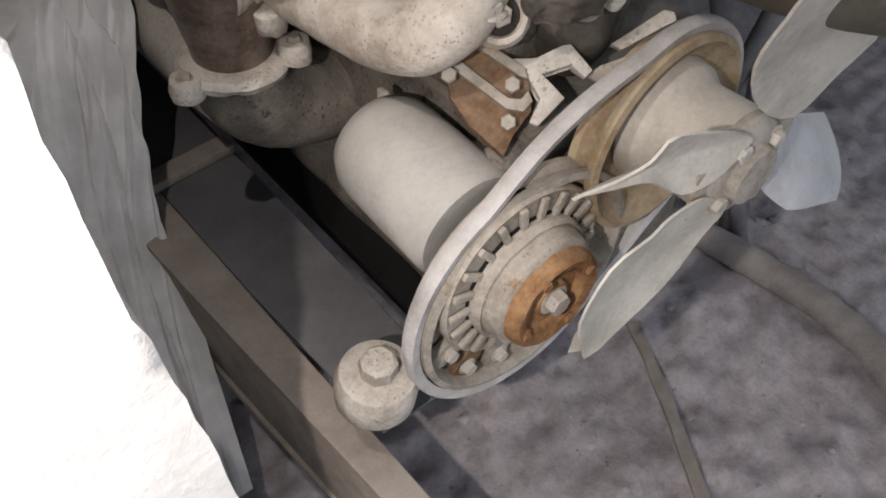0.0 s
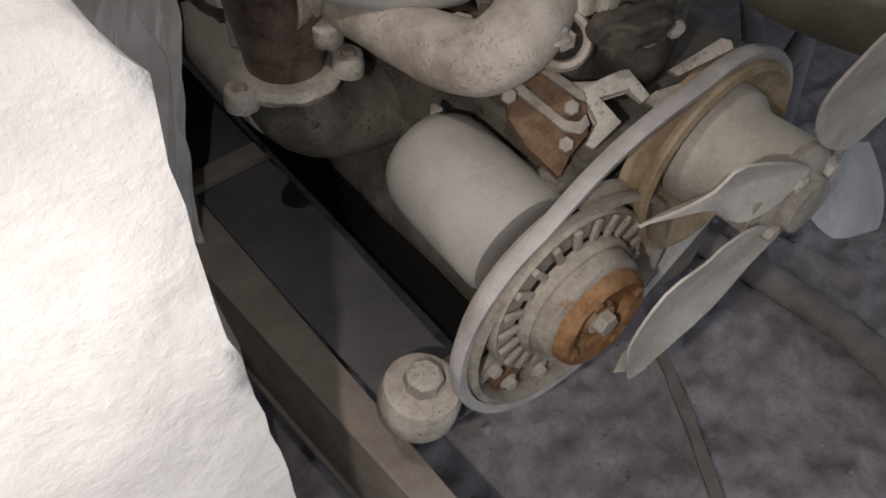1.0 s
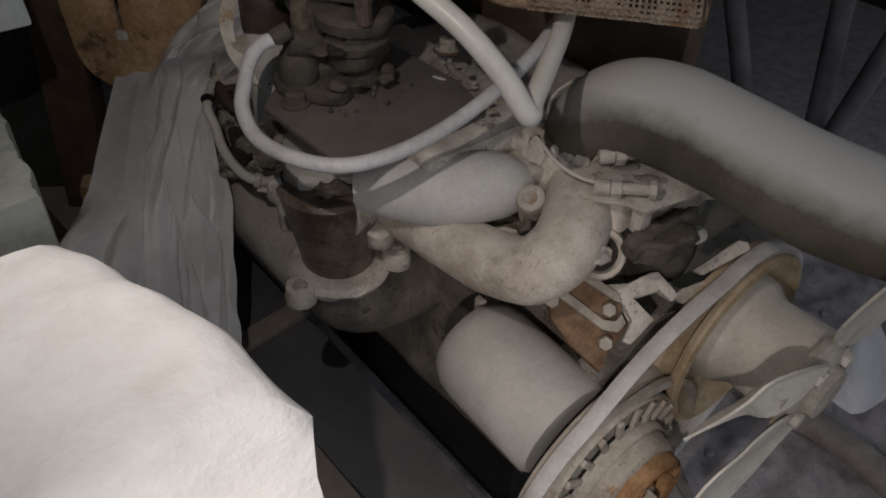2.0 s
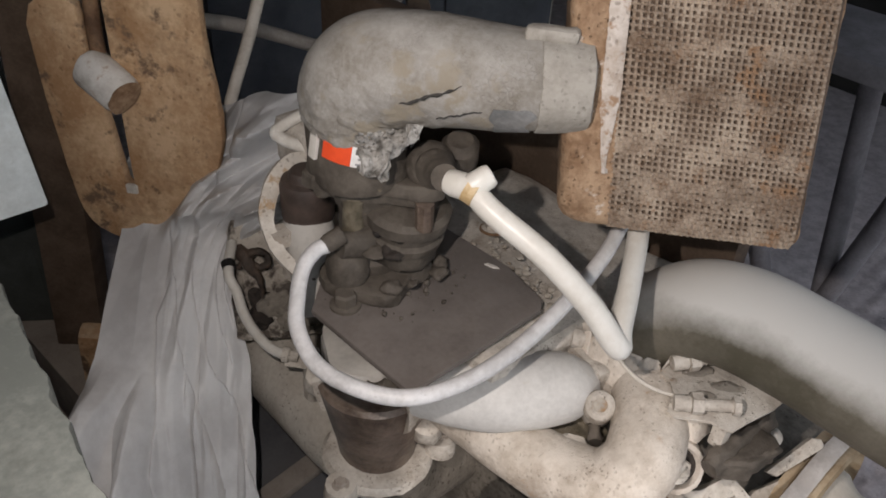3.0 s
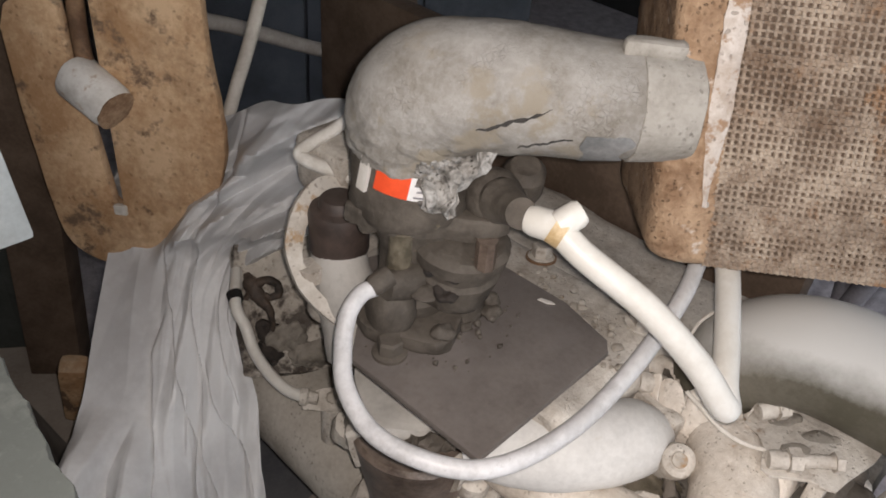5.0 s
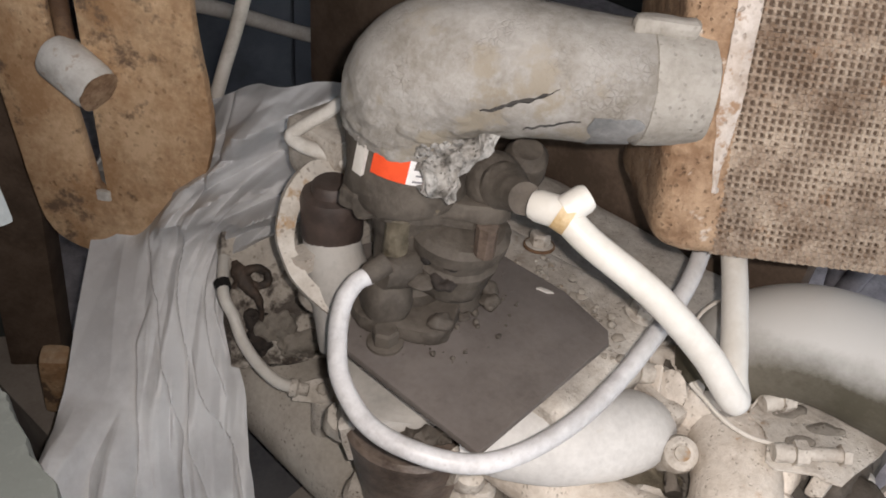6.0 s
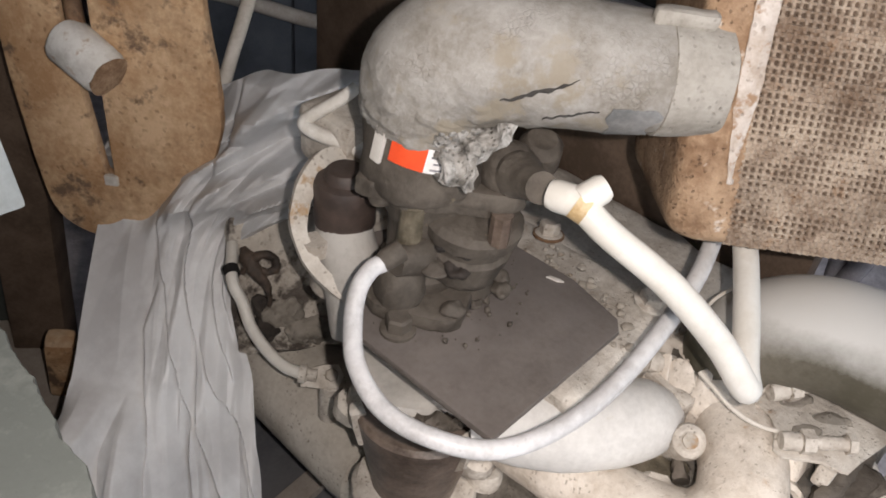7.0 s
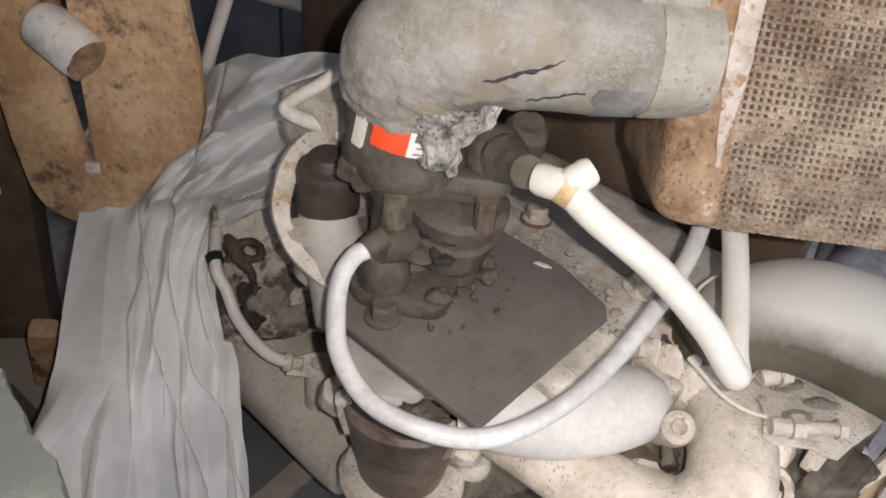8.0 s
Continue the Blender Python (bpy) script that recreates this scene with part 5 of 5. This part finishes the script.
                for v in bmesh.ops.create_icosphere(bm, subdivisions=1, radius=0.0016)["verts"]:
                    v.co = Vector((v.co.x * fat * rng.uniform(0.85, 1.15), v.co.y * rng.uniform(0.9, 1.25), v.co.z * 0.8)) + Vector((x, y, dz - rolled(y)))
    tagged(part("packed_dust", _moved(bm, m), MESHW, f, "grey-brown dust packed in the mesh"), kind="stuff")


build_filter_box()


# ---- filler cap and its casting ----
def build_filler():
    c = thing("filler_neck", "cream casting with a dark brown filler cap", "filler")
    cx, cy = 0.503, 0.952
    part("cap", turned([(0.0, 0.0), (0.0215, 0.0), (0.023, 0.004), (0.0232, 0.034), (0.0215, 0.039), (0.0155, 0.0405), (0.0145, 0.046), (0.0125, 0.048), (0.0, 0.0485)], axis((cx, cy, 0.802), (0, 0, 1)), 30), CAPB, c, "dark brown plastic cap")
    part("neck", turned([(0.0, 0.0), (0.026, 0.0), (0.023, 0.03), (0.020, 0.05), (0.020, 0.062), (0.0, 0.062)], axis((cx, cy, 0.745), (0, 0, 1)), 30), CREAM, c)
    arc = spline([(0.530, 0.985, 0.836), (0.512, 0.987, 0.845), (0.492, 0.982, 0.845), (0.474, 0.975, 0.834), (0.462, 0.966, 0.812), (0.459, 0.948, 0.790), (0.464, 0.926, 0.775), (0.473, 0.905, 0.766), (0.488, 0.885, 0.758)], 6)
    heart = Vector((0.510, 0.945, 0.800))
    part("rim", lumpy(sheet(len(arc) - 1, 4, lambda u, v: arc[round(v * (len(arc) - 1))].lerp(heart, 0.30 * u * (1 - 0.45 * v)), 0.006), 0.0012, 60), FILL, c, "rust-stained cream rim")
    part("throat", lumpy(tube([(0.503, 0.953, 0.806), (0.497, 0.940, 0.785), (0.492, 0.920, 0.765), (0.49, 0.905, 0.74)], [0.021, 0.023, 0.027, 0.03], 24, 6), 0.001, 40), CANW, c)
    part("bell_housing", _moved(lumpy(box((0, 0, -0.03), (0.16, 0.17, 0.05), 0.015), 0.005, 30, 8), facing((0.570, 1.075, 0.645))), GRIMY, c)
    for p, r, k in (((0.527, 1.066, 0.613), 0.021, 0.7), ((0.541, 1.040, 0.598), 0.024, 0.6), ((0.517, 1.079, 0.616), 0.014, 0.8), ((0.505, 1.070, 0.600), 0.015, 0.8)):
        b = bmesh.new()
        bmesh.ops.create_icosphere(b, subdivisions=4, radius=r)
        b.transform(facing(p) @ Matrix.Diagonal((1.0, k, 0.35, 1)))
        part("grime", lumpy(lumpy(b, 0.006, 60), 0.002, 160), BLOCK if r > 0.02 else OIL_SHADE, c, "dark oily grime")
    part("floor", lumpy(box((cx + 0.06, cy, 0.735), (0.08, 0.12, 0.03), 0.01), 0.003, 40, 6), CREAM, c)
    for a in (75, 190):
        part("ear", lumpy(turned([(0.0, 0), (0.011, 0), (0.010, 0.012), (0.0, 0.013)], axis((cx + 0.016 + 0.046 * math.cos(radians(a)), cy + 0.006 + 0.046 * math.sin(radians(a)), 0.79), (0, 0, 1)), 14), 0.001, 60), CREAM, c)
    b = thing("choke_box", "pale metal box with a bent wire handle", "box")
    part("body", lumpy(box((0.553, 1.005, 0.836), (0.06, 0.06, 0.05), 0.008), 0.002, 40, 3), CREAM, b)
    part("handle", tube([(0.552, 1.000, 0.878), (0.536, 1.001, 0.872), (0.520, 1.008, 0.863), (0.511, 1.010, 0.857), (0.514, 1.003, 0.852), (0.528, 0.987, 0.845), (0.543, 0.968, 0.838)], [0.0050, 0.0050, 0.0052, 0.0054, 0.0058, 0.0062, 0.0062], 14), SLEEVE, b)


build_filler()


# ---- lower left of the engine ----
st = thing("starter_motor", "cream dusty starter motor cylinder beside the block", "starter")
part("shell", turned([(0.0, 0.0), (0.046, 0.0), (0.056, 0.008), (0.058, 0.03), (0.058, 0.22), (0.054, 0.24), (0.0, 0.242)], axis((0.545, 0.922, 0.500), (0, 1, 0)), 40), START, st)
part("terminal", turned([(0.0, 0), (0.012, 0), (0.011, 0.045), (0.0, 0.046)], axis((0.515, 0.978, 0.550), (0, 0, 1)), 14), CREAM, st)
part("lug", lumpy(slab([(-0.026, -0.006), (-0.006, -0.010), (0.008, -0.011), (0.014, 0.0), (0.010, 0.011), (-0.004, 0.012), (-0.024, 0.008)], 0.004, facing((0.508, 0.973, 0.612)), 0.001), 0.0006, 60), CREAM, st)
hexnut((0.510, 0.972, 0.615), (-0.42, -0.65, 0.63), 0.0062, 0.007, st, PULLEY, "nut")
part("cradle", box((0.60, 1.04, 0.44), (0.08, 0.16, 0.06), 0.01), BLOCK, st)
wi = thing("earth_lead", "cream insulated lead with a lug on the starter", "wire")
part("lead", tube([(0.512, 1.126, 0.668), (0.485, 1.086, 0.664), (0.484, 1.070, 0.649), (0.480, 1.052, 0.634), (0.478, 1.027, 0.626), (0.481, 1.003, 0.620), (0.488, 0.984, 0.620)], 0.0056, 16), HOSE_C, wi)
part("ferrule", turned([(0.0, 0), (0.0085, 0), (0.0085, 0.006), (0.006, 0.008), (0.006, 0.016), (0.0, 0.017)], axis((0.486, 0.988, 0.620), (0.65, -0.7, -0.1)), 14), CREAM, wi)
part("sheath_end", turned([(0.0, 0), (0.0072, 0), (0.0076, 0.009), (0.0, 0.010)], axis((0.489, 1.091, 0.665), (0.3, 0.8, 0.2)), 14), BLACK, wi, "black sheath end")
wing = thing("wing_clip", "dark rusty bent lever clip beside the plastic sheet", "clip")
q = facing((0.513, 1.083, 0.664))
for name, pts, rad in (("lever", [(-0.014, 0.022, 0), (-0.010, 0.012, 0.002), (-0.004, 0.000, 0.003), (0.004, -0.012, 0.001), (0.008, -0.026, -0.004), (0.007, -0.036, -0.008)], [0.003, 0.0075, 0.007, 0.0045, 0.003, 0.0022]),
                       ("eye", [(-0.006, 0.008, 0.004), (0.004, 0.014, 0.007), (0.014, 0.010, 0.005), (0.016, 0.001, 0.003), (0.008, -0.003, 0.003), (0.000, 0.001, 0.003)], [0.0045, 0.0042, 0.0044, 0.0040, 0.0036, 0.003]),
                       ("pin", [(-0.016, -0.002, -0.004), (-0.010, 0.004, 0.002), (-0.004, 0.006, 0.002)], [0.003, 0.0036, 0.003])):
    part(name, lumpy(tube([q @ Vector(p) for p in pts], rad, 14, 6), 0.0016, 130), CLIPM, wing)


# ---- slotted bracket, rod, sheet, boards ----
def build_slotted_plate():
    s = thing("slotted_bracket", "rust-brown forked steel plate hanging by a bolt", "bracket")
    r, n = Vector((0.64, -0.77, 0)).normalized(), Vector((-0.77, -0.64, 0)).normalized()
    o = Vector((0.465, 1.263, 0.69))
    m = Matrix(((r.x, 0, n.x, o.x), (r.y, 0, n.y, o.y), (0, 1, 0, o.z), (0, 0, 0, 1)))
    curve = spline([(-0.080, 0.10, 0), (-0.074, 0.0, 0), (-0.066, -0.048, 0), (-0.042, -0.072, 0), (-0.010, -0.077, 0), (0.028, -0.066, 0), (0.062, -0.040, 0), (0.092, 0.004, 0), (0.112, 0.055, 0), (0.117, 0.10, 0), (0.109, 0.19, 0)], 5)
    outline = [(p.x + 0.0008 * noise.noise(p * 90), p.y) for p in curve] + [(0.108, 0.36),
               (0.010, 0.36), (0.006, 0.16), (0.003, 0.006), (-0.001, 0.0), (-0.006, 0.006), (-0.016, 0.12), (-0.022, 0.21), (-0.040, 0.224), (-0.056, 0.218), (-0.072, 0.206), (-0.080, 0.185)]
    part("plate", slab(outline, 0.014, m @ Matrix.Translation((0, 0, -0.014)), 0.003), WOODISH, s)
    part("weld", _moved(lumpy(box((0, -0.002, 0.0), (0.014, 0.012, 0.006), 0.002), 0.001, 80), m), SLEEVE, s)
    part("sleeve", lumpy(turned([(0.0, -0.024), (0.021, -0.024), (0.0225, -0.020), (0.0215, 0.024), (0.019, 0.029), (0.012, 0.030), (0.0, 0.030)], m @ axis((0.004, 0.139, 0.014), (0.76, -0.34, 0.36)), 30), 0.0012, 60), SLEEVE, s, "whitewashed bolt sleeve")
    part("rusted_end", lumpy(turned([(0.008, 0.0298), (0.0195, 0.0288), (0.0200, 0.0298), (0.012, 0.0312), (0.008, 0.0312)], m @ axis((0.004, 0.139, 0.014), (0.76, -0.34, 0.36)), 28), 0.0012, 90), FRAMER, s, "rust-brown worn end of the sleeve")
    part("bolt", tube([m @ Vector((-0.012, 0.24, -0.02)), m @ Vector((-0.01, 0.19, -0.008)), m @ Vector((-0.006, 0.16, 0.0))], 0.008, 10), RUSTY, s)
    part("hanger", _moved(box((0.06, 0.505, -0.007), (0.06, 0.32, 0.014), 0.003), m), WOODISH, s)


build_slotted_plate()
tagged(part("hanging_rod", tube([(0.556, 1.236, 0.694), (0.576, 1.242, 0.739), (0.604, 1.251, 0.789), (0.639, 1.257, 0.859), (0.724, 1.274, 1.054), (0.86, 1.30, 1.355)], 0.0072, 14), ROD), "thin pale rod hanging against the sheet", "rod")


def build_sheet():
    left = spline([(0.62, 1.42, 0.86), (0.56, 1.36, 0.75), (0.48, 1.31, 0.64), (0.375, 1.195, 0.56), (0.315, 1.11, 0.49), (0.275, 0.99, 0.30), (0.245, 0.86, 0.03)], 10)
    right = spline([(0.72, 1.06, 0.80), (0.62, 1.04, 0.765), (0.535, 1.135, 0.64), (0.489, 1.068, 0.535), (0.456, 1.0, 0.44), (0.428, 0.940, 0.30), (0.370, 0.72, 0.12)], 10)
    # overlapping pleats: the line of each edge as (v, u), its lift, and how far it slopes away
    pleats = ((((0.40, 0.50), (0.45, 0.40), (0.55, 0.43), (0.67, 0.38), (1.0, 0.36)), 0.010, 0.22),
              (((0.43, 0.55), (0.47, 0.585), (0.55, 0.65), (0.67, 0.58), (1.0, 0.62)), 0.009, 0.10),
              (((0.06, 0.40), (0.20, 0.52), (0.33, 0.65), (0.38, 0.675), (0.45, 0.725), (0.567, 0.70), (0.667, 0.775), (1.0, 0.86)), 0.012, 0.16),
              (((0.44, 0.76), (0.483, 0.80), (0.567, 0.925), (0.65, 0.975), (0.70, 1.0)), 0.009, 0.10),
              (((0.30, 0.40), (0.36, 0.45), (0.40, 0.53), (0.46, 0.57)), 0.006, 0.07),
              (((0.27, 0.80), (0.33, 0.83), (0.40, 0.86), (0.50, 0.93)), 0.008, 0.06),
              (((0.30, 0.90), (0.36, 0.92), (0.44, 0.97)), 0.006, 0.04))

    def facet(u, v, nu, nv, seed):
        """Flat triangles between uneven corners, as in crumpled film."""
        a, b = u * nu, v * nv
        i, j = math.floor(a), math.floor(b)
        f, g = a - i, b - j

        def h(i, j):
            return noise.noise(Vector((i * 3.713, j * 5.171, seed)))

        if f + g < 1:
            return h(i, j) + (h(i + 1, j) - h(i, j)) * f + (h(i, j + 1) - h(i, j)) * g
        return h(i + 1, j + 1) + (h(i, j + 1) - h(i + 1, j + 1)) * (1 - f) + (h(i + 1, j) - h(i + 1, j + 1)) * (1 - g)

    def place(u, v):
        first = 0.15 - 0.12 * min(1.0, max(0.0, (u - 0.35) / 0.45)) + 0.012 * noise.noise(Vector((u * 9, 0, 3)))
        v = first + (1 - first) * v
        k = v * (len(left) - 1)
        i = min(int(k), len(left) - 2)
        a = left[i].lerp(left[i + 1], k - i)
        b = right[i].lerp(right[i + 1], k - i)
        p = a.lerp(b, u)
        out = Vector((-0.72, -0.60, 0.35))
        lift = 0.0
        for line, h, w in pleats:
            if line[0][0] <= v <= line[-1][0]:
                for (v0, u0), (v1, u1) in zip(line, line[1:]):
                    if v0 <= v <= v1:
                        edge = u0 + (u1 - u0) * (v - v0) / (v1 - v0) + 0.012 * noise.noise(Vector((v * 14, u0 * 3, 2.0)))
                        break
                d = u - edge
                grow = min(1.0, (v - line[0][0]) / 0.04) * min(1.0, (line[-1][0] - v) / 0.05 + (1.0 if line[-1][0] > 0.99 else 0.0))
                step = min(1.0, max(0.0, d / 0.028 + 0.5))
                step = step * step * (3 - 2 * step)
                ridge = 1.15 * h * max(0.0, 1 - max(d, 0.0) / w)
                valley = -0.6 * h * max(0.0, 1 + min(d, 0.0) / 0.03)
                lift += grow * (valley + (ridge - valley) * step)
        crumple = max(0.0, min(1.0, (u - 0.35) / 0.25))
        high = max(0.0, min(1.0, (0.36 - v) / 0.12))
        low = max(0.0, min(1.0, (v - 0.53) / 0.05)) * max(0.0, min(1.0, (0.42 - u) / 0.1))
        s, t = u + 0.25 * v, v + 0.12 * u
        bumps = 0.105 * high * facet(s, t, 5, 11, 1.5) + 0.060 * high * facet(s, t, 11, 22, 3.5)
        bumps += 0.020 * crumple * facet(u + 0.1 * noise.noise(Vector((v * 4, 0, 0))), v, 13, 6, 6.5) + 0.008 * crumple * facet(s, t, 24, 15, 9.5)
        bumps += low * (0.030 + 0.07 * facet(s, t, 9, 14, 12.5)) + 0.014 * facet(u, v, 4, 6, 15.5)
        return p + out * (0.014 + lift + bumps + 0.010 * noise.noise(Vector((u * 2.5, v * 4, 1.0))))

    tagged(part("plastic_sheet", sheet(220, 230, place, 0.0008), TARP, angle=42), "creased grey-white plastic sheet hanging over the engine side", "sheet")


build_sheet()
board = thing("hung_board", "pale bluish board hanging above the low wall", "board")
part("panel", box((0.288, 1.215, 0.975), (0.115, 0.02, 0.42), 0.004, pose(0, 0, 0, -20, 0, 0)), PANELW, board)
tagged(part("door_post", box((0.44, 1.46, 0.6), (0.07, 0.05, 1.3), 0.006, pose(0, 0, 0, 0, 5, -40)), BROWN), "dark brown wooden post behind the bracket", "post")
dp = thing("dark_panel", "dark green-grey painted panel behind the wall", "panel")
m = pose(0.30, 1.62, 0.6, 0, 0, -35)
part("board", _moved(box((0, 0, 0), (0.30, 0.03, 1.3), 0.006), m), DARKG, dp)
part("edge_strip", _moved(box((0.14, -0.018, 0), (0.02, 0.006, 1.3), 0.002), m), DARKG, dp)
for z in (-0.4, 0.0, 0.4):
    part("batten", _moved(box((-0.01, -0.018, z), (0.27, 0.006, 0.03), 0.002), m), DARKG, dp)
tagged(part("wood_stub", box((0.392, 1.325, 0.42), (0.034, 0.03, 0.11), 0.010, pose(0, 0, 0, 10, 8, -35)), WOODISH), "short stub of weathered brown wood", "wood")
tagged(part("side_board", box((0.812, 1.03, 0.765), (0.03, 0.66, 0.17), 0.008), BROWN), "dark brown engine bay side board", "board")
# behind the engine
bc = thing("blue_cabinet", "blue-grey painted cabinet in the dark", "cabinet")
m = pose(1.75, 2.45, 0.45, 0, 0, -25)
part("body", _moved(box((0, 0, 0), (1.1, 0.3, 0.9), 0.02), m), BLUEG, bc)
for k in (-1, 0, 1):
    door = part("door", _moved(box((0.355 * k, -0.156, 0), (0.345, 0.012, 0.84), 0.004), m), BLUEG, bc)
    part("handle", _moved(box((0.355 * k + 0.13, -0.170, 0.1), (0.015, 0.016, 0.1), 0.004), m), LEGS, door)
for x, y, z, tilt in ((1.16, 1.75, 0.5, 8), (1.38, 1.80, 0.5, -14)):
    tagged(part("frame_post", box((x, y, z), (0.05, 0.05, 1.1), 0.006, pose(0, 0, 0, 0, tilt, -30)), BROWN), "dark brown upright post in the gloom", "post", "posts")
tagged(part("cross_bar", tube([(0.70, 1.72, 0.70), (0.85, 1.70, 0.66), (1.06, 1.70, 0.562), (1.12, 1.70, 0.555), (1.17, 1.70, 0.59), (1.26, 1.70, 0.70), (1.4, 1.72, 0.9)], 0.013, 12), RAIL), "bent dusty iron bar behind the engine", "bar")
stand = thing("iron_stand", "dull grey iron stand with splayed legs", "stand")
for a, b in (((1.3, 1.02, 0.80), (1.3, 0.66, -0.01)), ((1.32, 0.81, 0.80), (1.3, 0.69, -0.01)), ((1.3, 0.68, 0.80), (1.3, 0.82, -0.01))):
    part("leg", tube([a, tuple((Vector(a) + Vector(b)) / 2), b], 0.016, 10), LEGS, stand)
part("top", box((1.32, 0.84, 0.81), (0.2, 0.45, 0.03), 0.006), LEGS, stand)
tagged(part("pale_curtain", sheet(20, 24, lambda u, v: Vector((1.93 + 0.27 * u, 2.30 + 0.015 * math.sin(u * 25), 0.21 + 1.155 * v)), 0.002), CURT), "pale lavender cloth hanging in the gloom", "cloth")
tagged(part("cord", tube([(2.43, 2.30, 1.37), (2.44, 2.30, 0.7), (2.43, 2.30, 0.2), (2.45, 2.3, 0.08)], 0.012, 10), ROD), "white cord hanging in the dark", "cord")
tagged(part("ground_strap", sheet(16, 4, lambda u, v: Vector((0.985 - 0.16 * v + 0.014 * (u - 0.5) + 0.02 * v * (1 - v), 0.645 - 0.27 * v - 0.014 * (u - 0.5), 0.022 + 0.006 * noise.noise(Vector((u, v * 6, 2))))), 0.006), RAIL), "dusty brown strap of rubber lying on earth", "strap")
